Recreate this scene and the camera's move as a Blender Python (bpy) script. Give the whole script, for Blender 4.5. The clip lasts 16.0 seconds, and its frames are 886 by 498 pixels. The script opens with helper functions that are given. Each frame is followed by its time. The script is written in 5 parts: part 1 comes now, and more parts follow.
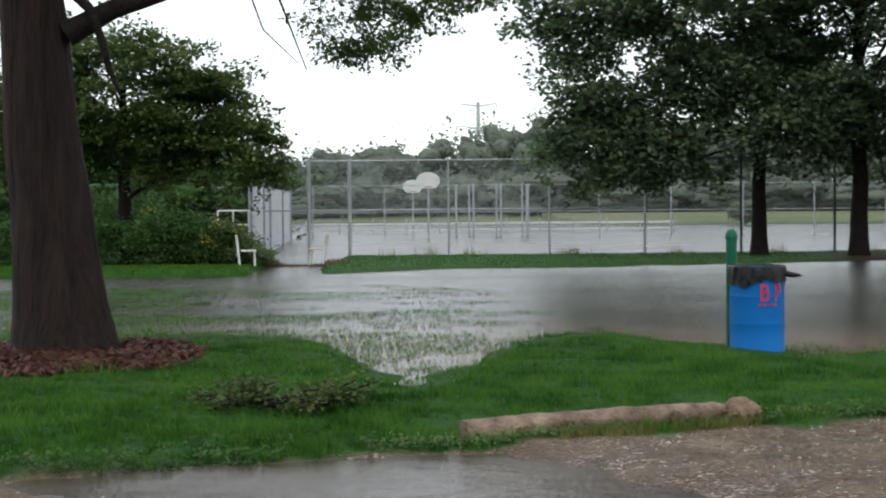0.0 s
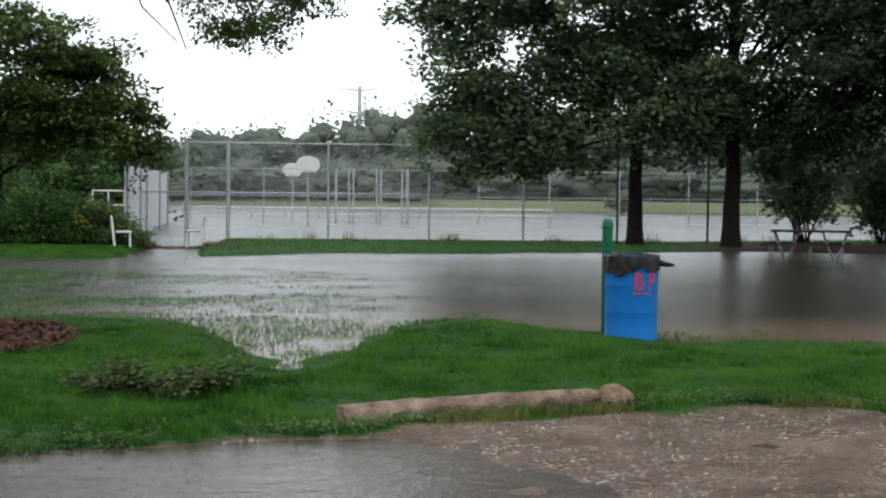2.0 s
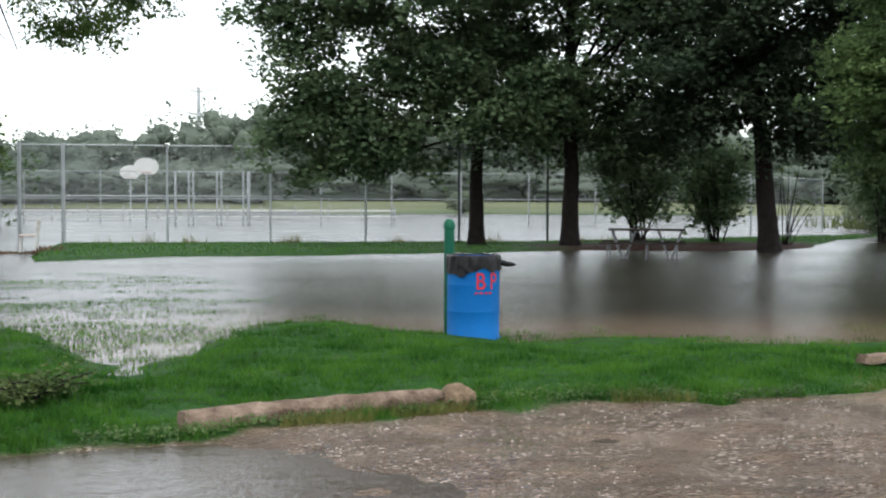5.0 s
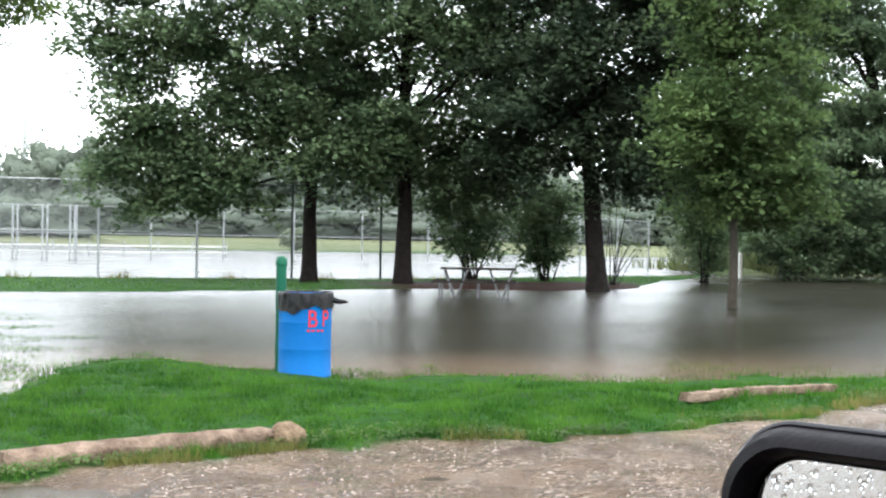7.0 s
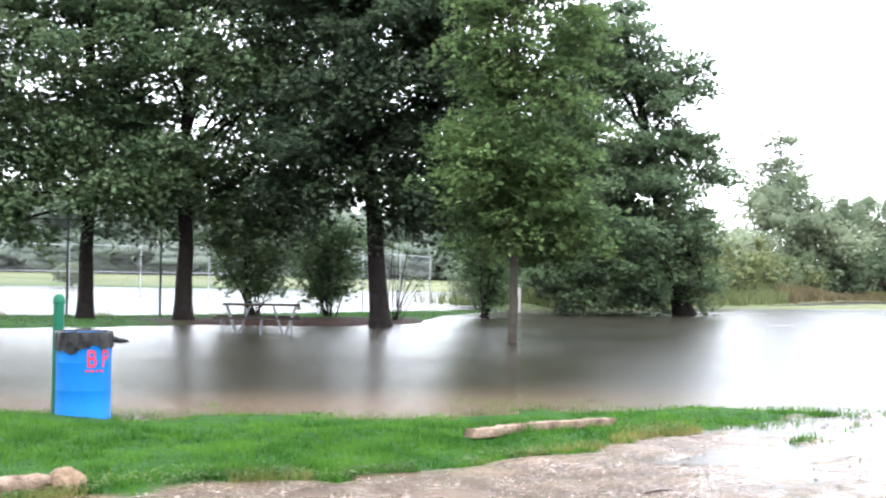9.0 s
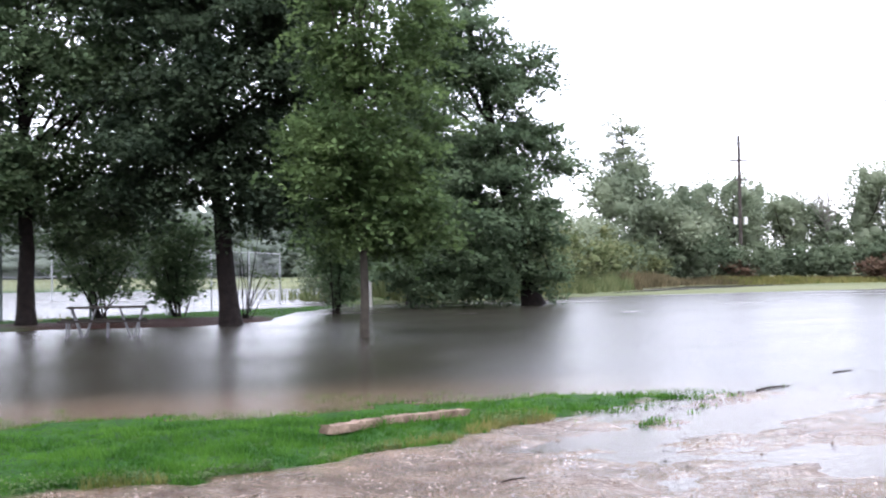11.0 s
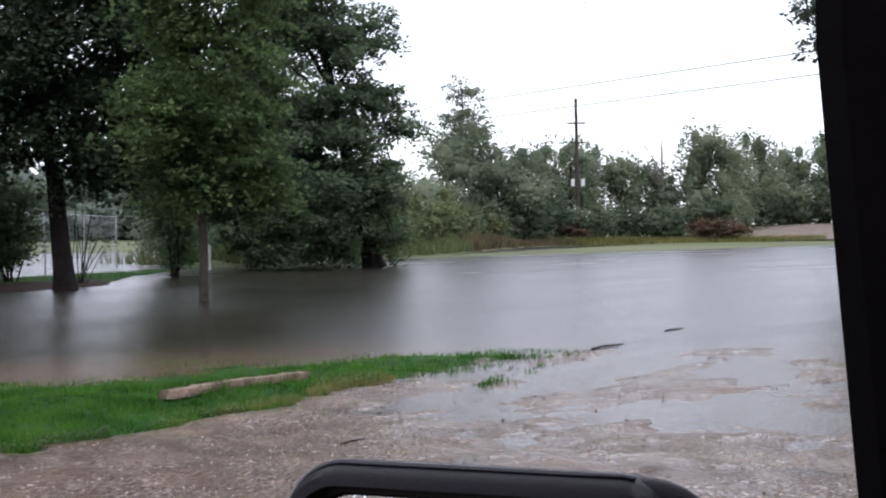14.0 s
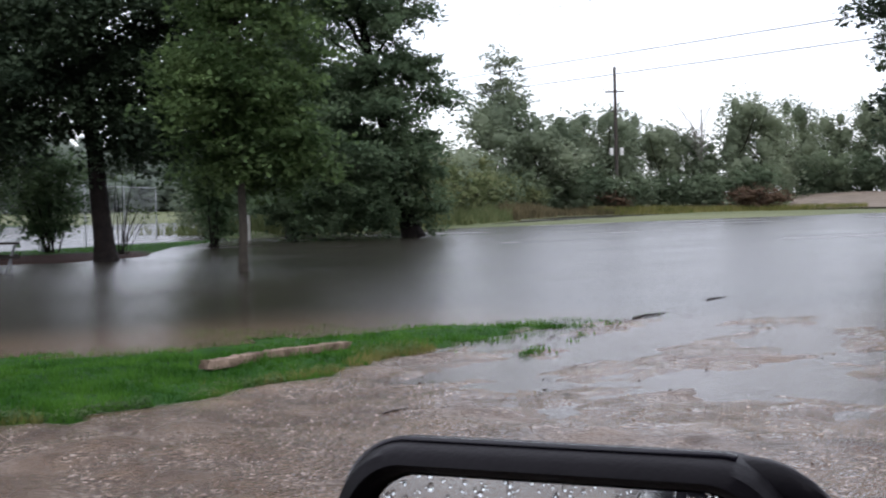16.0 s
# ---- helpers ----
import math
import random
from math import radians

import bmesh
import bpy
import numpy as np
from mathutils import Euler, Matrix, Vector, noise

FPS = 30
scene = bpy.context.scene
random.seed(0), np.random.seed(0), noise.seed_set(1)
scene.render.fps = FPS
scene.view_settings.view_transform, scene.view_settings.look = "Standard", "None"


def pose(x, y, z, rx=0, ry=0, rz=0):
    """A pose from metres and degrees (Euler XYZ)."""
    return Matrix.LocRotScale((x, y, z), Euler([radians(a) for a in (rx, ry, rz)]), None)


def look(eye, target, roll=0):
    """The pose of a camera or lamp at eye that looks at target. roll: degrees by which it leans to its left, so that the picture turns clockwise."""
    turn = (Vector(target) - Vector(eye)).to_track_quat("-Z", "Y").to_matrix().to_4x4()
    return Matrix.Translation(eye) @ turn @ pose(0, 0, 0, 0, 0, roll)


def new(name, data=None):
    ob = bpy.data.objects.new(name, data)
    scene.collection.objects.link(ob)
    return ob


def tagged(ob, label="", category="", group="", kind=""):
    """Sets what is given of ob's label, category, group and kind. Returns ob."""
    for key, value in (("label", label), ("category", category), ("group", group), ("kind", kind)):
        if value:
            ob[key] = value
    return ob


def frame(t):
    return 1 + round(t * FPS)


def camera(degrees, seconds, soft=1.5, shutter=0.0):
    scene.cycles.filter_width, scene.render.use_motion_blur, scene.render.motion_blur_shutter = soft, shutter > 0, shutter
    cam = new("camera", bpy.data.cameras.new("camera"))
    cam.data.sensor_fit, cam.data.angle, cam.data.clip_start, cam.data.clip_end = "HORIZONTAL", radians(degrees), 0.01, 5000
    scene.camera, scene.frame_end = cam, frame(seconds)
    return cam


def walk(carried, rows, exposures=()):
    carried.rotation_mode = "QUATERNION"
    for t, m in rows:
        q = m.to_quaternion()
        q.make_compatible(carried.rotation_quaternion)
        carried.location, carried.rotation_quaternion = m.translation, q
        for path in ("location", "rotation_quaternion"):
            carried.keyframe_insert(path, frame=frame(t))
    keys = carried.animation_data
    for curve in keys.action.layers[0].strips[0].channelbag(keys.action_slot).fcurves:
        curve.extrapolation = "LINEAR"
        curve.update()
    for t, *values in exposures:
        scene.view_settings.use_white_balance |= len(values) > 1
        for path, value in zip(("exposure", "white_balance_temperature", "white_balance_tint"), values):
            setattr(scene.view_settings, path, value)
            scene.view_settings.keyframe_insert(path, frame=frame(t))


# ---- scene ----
cam = camera(35.14, 16.0, soft=2.1, shutter=0.3)
PATH = [
    (0.0, 0.026, -0.022, 1.498, 88.41, 0.51, -0.00),
    (0.5, 0.026, -0.022, 1.498, 88.26, 0.71, -1.15),
    (1.0, 0.026, -0.022, 1.498, 88.15, 0.33, -2.29),
    (1.5, 0.026, -0.022, 1.498, 87.42, 0.01, -4.37),
    (2.0, 0.026, -0.022, 1.498, 87.81, -0.60, -4.91),
    (2.5, 0.026, -0.022, 1.498, 88.21, -0.64, -6.21),
    (3.0, 0.026, -0.022, 1.498, 87.82, -0.80, -7.36),
    (5.5, 0.033, -0.024, 1.501, 88.07, -0.34, -12.51),
    (6.0, 0.034, -0.025, 1.502, 88.61, -0.77, -14.08),
    (6.5, 0.036, -0.026, 1.494, 89.58, -1.10, -16.61),
    (7.0, 0.037, -0.026, 1.498, 89.52, -0.95, -18.16),
    (7.5, 0.032, -0.024, 1.511, 88.70, 0.54, -19.47),
    (8.0, 0.000, 0.000, 1.531, 89.96, -0.14, -21.19),
    (8.5, -0.002, 0.001, 1.531, 90.66, -0.91, -24.42),
    (11.0, -0.010, 0.008, 1.533, 90.86, 0.69, -33.22),
    (11.5, -0.012, 0.010, 1.533, 89.67, 0.47, -35.07),
    (12.0, -0.008, 0.007, 1.531, 89.57, 1.11, -36.41),
    (12.5, -0.006, 0.005, 1.532, 89.53, 1.18, -37.58),
    (13.0, 0.003, 0.011, 1.533, 89.11, 0.56, -39.16),
    (13.5, -0.044, -0.056, 1.545, 89.33, 0.75, -39.96),
    (14.0, -0.031, -0.039, 1.541, 89.21, 0.92, -39.72),
    (14.5, 0.000, 0.000, 1.530, 88.50, 1.33, -39.79),
    (15.0, 0.012, 0.016, 1.527, 88.02, 1.36, -39.95),
    (15.5, 0.031, 0.052, 1.522, 87.89, 1.30, -39.97),
    (16.0, 0.013, 0.047, 1.530, 88.01, 1.21, -38.16),
]
walk(cam, [(t, pose(x, y, z, rx, ry, rz)) for t, x, y, z, rx, ry, rz in PATH],
     exposures=[(0.0, -0.1, 6500, 10), (2.5, -0.02, 6500, 10), (3.0, 0.22, 6500, 10), (5.5, 0.4, 6500, 10), (6.0, 0.9, 6500, 10), (6.5, 1.05, 6500, 10), (7.5, 1.5, 6500, 10), (8.5, 1.75, 6400, 13), (11.0, 1.1, 6150, 23), (11.5, 0.85, 6150, 25), (12.5, 0.58, 6150, 25), (13.0, 0.2, 6150, 23), (13.5, 0.12, 6150, 21), (16.0, 0.05, 6200, 19)])

# ---- world: low rain cloud over the whole sky, a faint wide sun behind it ----
world = bpy.data.worlds.new("overcast")
scene.world = world
world.use_nodes = True
wn, wl = world.node_tree.nodes, world.node_tree.links
sky = wn.new("ShaderNodeTexSky")
sky.sky_type, sky.sun_disc = "NISHITA", False
sky.sun_elevation, sky.sun_rotation = radians(50), radians(200)
sky_bg = wn["Background"]
cloud = wn.new("ShaderNodeBackground")
coord = wn.new("ShaderNodeTexCoord")
cn = wn.new("ShaderNodeTexNoise")
cn.inputs["Scale"].default_value, cn.inputs["Detail"].default_value = 1.6, 4
cr = wn.new("ShaderNodeValToRGB")
cr.color_ramp.elements[0].color = (0.84, 0.89, 0.93, 1)
cr.color_ramp.elements[1].color = (0.98, 1.0, 1.0, 1)
wl.new(coord.outputs["Generated"], cn.inputs["Vector"])
wl.new(cn.outputs["Fac"], cr.inputs["Fac"])
wl.new(cr.outputs["Color"], cloud.inputs["Color"])
cloud.inputs["Strength"].default_value = 1.3
wl.new(sky.outputs["Color"], sky_bg.inputs["Color"])
sky_bg.inputs["Strength"].default_value = 0.05
add = wn.new("ShaderNodeAddShader")
wl.new(cloud.outputs[0], add.inputs[0])
wl.new(sky_bg.outputs[0], add.inputs[1])
wl.new(add.outputs[0], wn["World Output"].inputs["Surface"])
sun = new("sun", bpy.data.lights.new("sun", "SUN"))
sun.data.energy, sun.data.angle, sun.data.color = 0.6, radians(40), (1.0, 0.97, 0.93)
sun.matrix_world = look((0, 0, 30), (8, 18, 0))


# ---- materials ----
def mat(name, a, b, rough=0.8, scale=8.0, fine=60.0, bump=0.3, metal=0.0, detail=5.0, dist=0.02, spread=0.0, coat=0.0, spec=0.22):
    """Two colours mixed by noise at two scales, with relief; spread varies the tone from piece to piece."""
    m = bpy.data.materials.new(name)
    m.use_nodes = True
    n, l = m.node_tree.nodes, m.node_tree.links
    bs = n["Principled BSDF"]
    tc = n.new("ShaderNodeTexCoord")
    n1, n2 = n.new("ShaderNodeTexNoise"), n.new("ShaderNodeTexNoise")
    n1.inputs["Scale"].default_value, n2.inputs["Scale"].default_value = scale, fine
    n1.inputs["Detail"].default_value = detail
    n2.inputs["Detail"].default_value = 3
    for q in (n1, n2):
        l.new(tc.outputs["Object"], q.inputs["Vector"])
    mx = n.new("ShaderNodeMix")
    mx.data_type = "RGBA"
    ad = n.new("ShaderNodeMath")
    ad.operation = "MULTIPLY_ADD"
    ad.inputs[1].default_value = 0.6
    l.new(n2.outputs["Fac"], ad.inputs[0])
    sc = n.new("ShaderNodeMath")
    sc.operation = "MULTIPLY_ADD"
    sc.inputs[1].default_value, sc.inputs[2].default_value = 2.0, -0.85
    l.new(n1.outputs["Fac"], sc.inputs[0])
    l.new(sc.outputs[0], ad.inputs[2])
    l.new(ad.outputs[0], mx.inputs["Factor"])
    mx.inputs["A"].default_value, mx.inputs["B"].default_value = (*a, 1), (*b, 1)
    col = mx.outputs["Result"]
    if spread:
        oi = n.new("ShaderNodeNewGeometry")
        hs = n.new("ShaderNodeHueSaturation")
        mr = n.new("ShaderNodeMapRange")
        mr.inputs["To Min"].default_value, mr.inputs["To Max"].default_value = 1 - spread, 1 + spread
        l.new(oi.outputs["Random Per Island"], mr.inputs["Value"])
        l.new(mr.outputs["Result"], hs.inputs["Value"])
        l.new(col, hs.inputs["Color"])
        col = hs.outputs["Color"]
    l.new(col, bs.inputs["Base Color"])
    bs.inputs["Roughness"].default_value, bs.inputs["Metallic"].default_value = rough, metal
    bs.inputs["Coat Weight"].default_value = coat
    bs.inputs["Specular IOR Level"].default_value = spec
    if bump:
        bp = n.new("ShaderNodeBump")
        bp.inputs["Strength"].default_value, bp.inputs["Distance"].default_value = bump, dist
        l.new(ad.outputs[0], bp.inputs["Height"])
        l.new(bp.outputs["Normal"], bs.inputs["Normal"])
    return m


def leaf_mat(name, a, b, rough=0.45, glow=0.35, patch=0.9, tone=0.38):
    """Leaves: a tone for each leaf, wet gloss and light that comes through the blade."""
    m = bpy.data.materials.new(name)
    m.use_nodes = True
    n, l = m.node_tree.nodes, m.node_tree.links
    bs = n["Principled BSDF"]
    geo = n.new("ShaderNodeNewGeometry")
    tc = n.new("ShaderNodeTexCoord")
    ns = n.new("ShaderNodeTexNoise")
    ns.inputs["Scale"].default_value = patch
    l.new(tc.outputs["Object"], ns.inputs["Vector"])
    av = n.new("ShaderNodeMath")
    av.operation = "MULTIPLY_ADD"
    av.inputs[1].default_value = tone
    l.new(geo.outputs["Random Per Island"], av.inputs[0])
    hv = n.new("ShaderNodeMath")
    hv.operation = "MULTIPLY_ADD"
    hv.inputs[1].default_value, hv.inputs[2].default_value = 2.5, -0.95
    l.new(ns.outputs["Fac"], hv.inputs[0])
    l.new(hv.outputs[0], av.inputs[2])
    mx = n.new("ShaderNodeMix")
    mx.data_type = "RGBA"
    mx.clamp_factor = True
    mx.inputs["A"].default_value, mx.inputs["B"].default_value = (*a, 1), (*b, 1)
    l.new(av.outputs[0], mx.inputs["Factor"])
    l.new(mx.outputs["Result"], bs.inputs["Base Color"])
    bs.inputs["Roughness"].default_value, bs.inputs["Specular IOR Level"].default_value = max(rough, 0.55), 0.13
    tr = n.new("ShaderNodeBsdfTranslucent")
    l.new(mx.outputs["Result"], tr.inputs["Color"])
    ms = n.new("ShaderNodeMixShader")
    ms.inputs["Fac"].default_value = glow
    l.new(bs.outputs[0], ms.inputs[1])
    l.new(tr.outputs[0], ms.inputs[2])
    l.new(ms.outputs[0], n["Material Output"].inputs["Surface"])
    return m


def ground_mat():
    """Lawn soil, wet gravel and wood mulch in one sheet, mixed by the cover attributes."""
    m = bpy.data.materials.new("ground_cover")
    m.use_nodes = True
    n, l = m.node_tree.nodes, m.node_tree.links
    bs = n["Principled BSDF"]
    tc = n.new("ShaderNodeTexCoord")

    def tex(scale, detail=5.0):
        q = n.new("ShaderNodeTexNoise")
        q.inputs["Scale"].default_value, q.inputs["Detail"].default_value = scale, detail
        l.new(tc.outputs["Object"], q.inputs["Vector"])
        return q.outputs["Fac"]

    def ramp(f, *stops):
        r = n.new("ShaderNodeValToRGB")
        e = r.color_ramp.elements
        while len(e) < len(stops):
            e.new(0.5)
        for k, (p, c) in zip(e, stops):
            k.position, k.color = p, (*c, 1)
        l.new(f, r.inputs["Fac"])
        return r.outputs["Color"]

    def mix(f, a, b):
        x = n.new("ShaderNodeMix")
        x.data_type = "RGBA"
        l.new(f, x.inputs["Factor"])
        l.new(a, x.inputs["A"])
        l.new(b, x.inputs["B"])
        return x.outputs["Result"]

    def attr(name):
        q = n.new("ShaderNodeAttribute")
        q.attribute_name = name
        return q.outputs["Fac"]

    vor = n.new("ShaderNodeTexVoronoi")
    vor.inputs["Scale"].default_value = 38
    l.new(tc.outputs["Object"], vor.inputs["Vector"])
    pick = n.new("ShaderNodeTexVoronoi")
    pick.inputs["Scale"].default_value = 38
    l.new(tc.outputs["Object"], pick.inputs["Vector"])
    pv = n.new("ShaderNodeSeparateColor")
    l.new(pick.outputs["Color"], pv.inputs["Color"])
    stones = ramp(pv.outputs["Red"], (0.0, (0.06, 0.038, 0.025)), (0.6, (0.125, 0.085, 0.058)), (0.85, (0.21, 0.155, 0.113)), (0.97, (0.36, 0.30, 0.245)))
    mud = ramp(tex(1.3), (0.34, (0.062, 0.037, 0.022)), (0.52, (0.115, 0.074, 0.046)), (0.7, (0.21, 0.15, 0.102)))
    gravel = mix(ramp(tex(2.4, 8), (0.42, (0, 0, 0)), (0.6, (1, 1, 1))), mud, stones)
    lawn = ramp(tex(5, 8), (0.3, (0.014, 0.04, 0.010)), (0.55, (0.024, 0.08, 0.015)), (0.75, (0.05, 0.08, 0.02)))
    chips = ramp(tex(28, 4), (0.32, (0.022, 0.012, 0.009)), (0.5, (0.042, 0.022, 0.016)), (0.7, (0.08, 0.042, 0.03)))
    field = ramp(tex(0.05, 6), (0.35, (0.12, 0.145, 0.07)), (0.65, (0.19, 0.20, 0.11)))
    col = mix(attr("lawn"), gravel, lawn)
    col = mix(attr("mulch"), col, chips)
    col = mix(attr("field"), col, field)
    l.new(col, bs.inputs["Base Color"])
    wet = ramp(tex(0.9, 6), (0.42, (0.10, 0.10, 0.10)), (0.56, (0.22, 0.22, 0.22)), (0.70, (0.5, 0.5, 0.5)))
    rg_ = mix(attr("lawn"), wet, ramp(tex(3), (0, (0.6, 0.6, 0.6)), (1, (0.75, 0.75, 0.75))))
    l.new(rg_, bs.inputs["Roughness"])
    sl = n.new("ShaderNodeMapRange")
    sl.inputs["To Min"].default_value, sl.inputs["To Max"].default_value = 0.3, 0.05
    l.new(attr("lawn"), sl.inputs["Value"])
    l.new(sl.outputs["Result"], bs.inputs["Specular IOR Level"])
    bp = n.new("ShaderNodeBump")
    bp.inputs["Strength"].default_value, bp.inputs["Distance"].default_value = 0.7, 0.02
    l.new(vor.outputs["Distance"], bp.inputs["Height"])
    b2 = n.new("ShaderNodeBump")
    b2.inputs["Strength"].default_value, b2.inputs["Distance"].default_value = 0.5, 0.04
    l.new(tex(14, 6), b2.inputs["Height"])
    l.new(bp.outputs["Normal"], b2.inputs["Normal"])
    l.new(b2.outputs["Normal"], bs.inputs["Normal"])
    return m


def water_mat():
    """Muddy flood water, its skin broken by rain and slow ripples."""
    m = bpy.data.materials.new("flood_water")
    m.use_nodes = True
    n, l = m.node_tree.nodes, m.node_tree.links
    bs = n["Principled BSDF"]
    tc = n.new("ShaderNodeTexCoord")

    def tex(scale, detail=3.0, stretch=(1, 1, 1)):
        mp = n.new("ShaderNodeMapping")
        mp.inputs["Scale"].default_value = stretch
        l.new(tc.outputs["Object"], mp.inputs["Vector"])
        q = n.new("ShaderNodeTexNoise")
        q.inputs["Scale"].default_value, q.inputs["Detail"].default_value = scale, detail
        l.new(mp.outputs["Vector"], q.inputs["Vector"])
        return q.outputs["Fac"]

    mx = n.new("ShaderNodeMix")
    mx.data_type = "RGBA"
    mx.inputs["A"].default_value, mx.inputs["B"].default_value = (0.095, 0.067, 0.045, 1), (0.17, 0.123, 0.084, 1)
    l.new(tex(1.1, 7, (0.35, 1, 1)), mx.inputs["Factor"])
    # stirred silt in the bank's shallows; rougher beyond, with dark tree reflections painted in
    sp = n.new("ShaderNodeSeparateXYZ")
    l.new(tc.outputs["Object"], sp.inputs[0])
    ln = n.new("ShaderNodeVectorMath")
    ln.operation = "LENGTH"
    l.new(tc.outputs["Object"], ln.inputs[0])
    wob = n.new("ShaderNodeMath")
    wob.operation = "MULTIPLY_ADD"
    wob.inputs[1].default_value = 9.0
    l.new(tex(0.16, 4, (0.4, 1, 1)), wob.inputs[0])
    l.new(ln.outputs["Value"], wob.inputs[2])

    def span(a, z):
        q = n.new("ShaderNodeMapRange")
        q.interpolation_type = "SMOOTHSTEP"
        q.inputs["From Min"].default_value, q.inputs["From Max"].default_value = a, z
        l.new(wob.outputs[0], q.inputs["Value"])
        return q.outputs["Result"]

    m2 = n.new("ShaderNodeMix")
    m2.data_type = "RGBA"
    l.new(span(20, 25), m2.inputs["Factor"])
    # the puddle on the drive lies over dark gravel
    m3 = n.new("ShaderNodeMix")
    m3.data_type = "RGBA"
    near = n.new("ShaderNodeMapRange")
    near.interpolation_type = "SMOOTHSTEP"
    near.inputs["From Min"].default_value, near.inputs["From Max"].default_value = 12.2, 13.8
    l.new(sp.outputs["Y"], near.inputs["Value"])
    l.new(near.outputs["Result"], m3.inputs["Factor"])
    m3.inputs["A"].default_value = (0.06, 0.045, 0.033, 1)
    l.new(mx.outputs["Result"], m3.inputs["B"])
    l.new(m3.outputs["Result"], m2.inputs["A"])
    # darkness of the mirrored trees, put into the base colour
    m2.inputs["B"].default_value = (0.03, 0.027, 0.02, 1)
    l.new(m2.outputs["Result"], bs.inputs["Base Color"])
    bs.inputs["IOR"].default_value = 1.33
    rr = n.new("ShaderNodeMapRange")
    rr.inputs["From Min"].default_value, rr.inputs["From Max"].default_value = 0.35, 0.65
    rr.inputs["To Min"].default_value, rr.inputs["To Max"].default_value = 0.17, 0.24
    l.new(tex(0.25, 3, (0.35, 1, 1)), rr.inputs["Value"])
    ra = n.new("ShaderNodeMath")
    ra.operation = "MULTIPLY_ADD"
    ra.inputs[1].default_value = 0.04
    l.new(span(42, 56), ra.inputs[0])
    l.new(rr.outputs["Result"], ra.inputs[2])
    l.new(ra.outputs[0], bs.inputs["Roughness"])
    last = None
    for scale, strength, stretch in ((6, 0.55, (0.55, 1, 1)), (26, 0.3, (1, 1, 1)), (1.7, 0.35, (0.5, 1, 1))):
        b = n.new("ShaderNodeBump")
        b.inputs["Distance"].default_value = 0.03
        calm = n.new("ShaderNodeMath")  # choppy close to the bank, flatter far out
        calm.operation = "MULTIPLY_ADD"
        calm.inputs[1].default_value, calm.inputs[2].default_value = -0.55 * strength, strength
        l.new(span(40, 54), calm.inputs[0])
        l.new(calm.outputs[0], b.inputs["Strength"])
        l.new(tex(scale, 3, stretch), b.inputs["Height"])
        if last:
            l.new(last, b.inputs["Normal"])
        last = b.outputs["Normal"]
    l.new(last, bs.inputs["Normal"])
    return m


GROUND, WATER = ground_mat(), water_mat()
BARK = mat("dark_wet_bark", (0.006, 0.0045, 0.004), (0.022, 0.015, 0.0125), 0.8, 5, 34, 1.0, dist=0.05)
BARK_OLD = mat("furrowed_wet_bark", (0.004, 0.0025, 0.002), (0.034, 0.018, 0.013), 0.75, 9, 30, 1.0, dist=0.09)
mp_ = BARK_OLD.node_tree.nodes.new("ShaderNodeMapping")  # furrows run up the trunk
mp_.inputs["Scale"].default_value = (1.0, 1.0, 0.12)
for lk in list(BARK_OLD.node_tree.links):
    if lk.from_socket.name == "Object":
        BARK_OLD.node_tree.links.new(mp_.outputs["Vector"], lk.to_socket)
BARK_OLD.node_tree.links.new(next(q for q in BARK_OLD.node_tree.nodes if q.bl_idname == "ShaderNodeTexCoord").outputs["Object"], mp_.inputs["Vector"])
BARK_PALE = mat("pale_bark", (0.028, 0.024, 0.018), (0.07, 0.06, 0.046), 0.8, 6, 40, 0.7)
LEAF_MAPLE = leaf_mat("maple_leaves", (0.068, 0.115, 0.06), (0.19, 0.265, 0.135), 0.5, 0.5)
LEAF_LOCUST = leaf_mat("locust_leaves", (0.055, 0.10, 0.03), (0.14, 0.205, 0.06), 0.45, 0.42)
LEAF_BRIGHT = leaf_mat("bright_leaves", (0.066, 0.115, 0.045), (0.17, 0.25, 0.092), 0.45, 0.5)
LEAF_DARK = leaf_mat("oak_leaves", (0.04, 0.064, 0.04), (0.11, 0.155, 0.088), 0.5, 0.5)
LEAF_WILLOW = leaf_mat("willow_leaves", (0.075, 0.12, 0.066), (0.19, 0.265, 0.145), 0.5, 0.5)
LEAF_SHRUB = leaf_mat("shrub_leaves", (0.035, 0.085, 0.024), (0.10, 0.185, 0.048))
# far foliage: rain haze is put into these two paler, greyer leaf colours
LEAF_HAZED = leaf_mat("hazed_far_leaves", (0.17, 0.215, 0.14), (0.32, 0.365, 0.24), 0.8, 0.5, 0.16, 0.16)
LEAF_MORE_HAZED = leaf_mat("more_hazed_far_leaves", (0.20, 0.245, 0.20), (0.30, 0.35, 0.28), 0.8, 0.5, 0.08, 0.12)
LEAF_WEED = leaf_mat("weed_leaves", (0.10, 0.135, 0.055), (0.2, 0.22, 0.10), 0.7)
LEAF_BROWN = leaf_mat("withered_leaves", (0.08, 0.05, 0.032), (0.19, 0.13, 0.085), 0.7)
LEAF_YELLOW = leaf_mat("yellow_petals", (0.45, 0.38, 0.03), (0.7, 0.6, 0.05), 0.6)
GRASS = leaf_mat("lawn_blades", (0.012, 0.068, 0.007), (0.085, 0.205, 0.026), 0.5, 0.4, 1.7, 0.55)
GRASS_DRY = leaf_mat("dry_grass_blades", (0.10, 0.13, 0.03), (0.25, 0.22, 0.08), 0.6)
STUBBLE = leaf_mat("dull_stubble_blades", (0.09, 0.08, 0.045), (0.20, 0.165, 0.09), 0.7)
GALV = mat("galvanised_steel", (0.34, 0.36, 0.37), (0.5, 0.52, 0.53), 0.45, 3, 90, 0.1, metal=0.6)
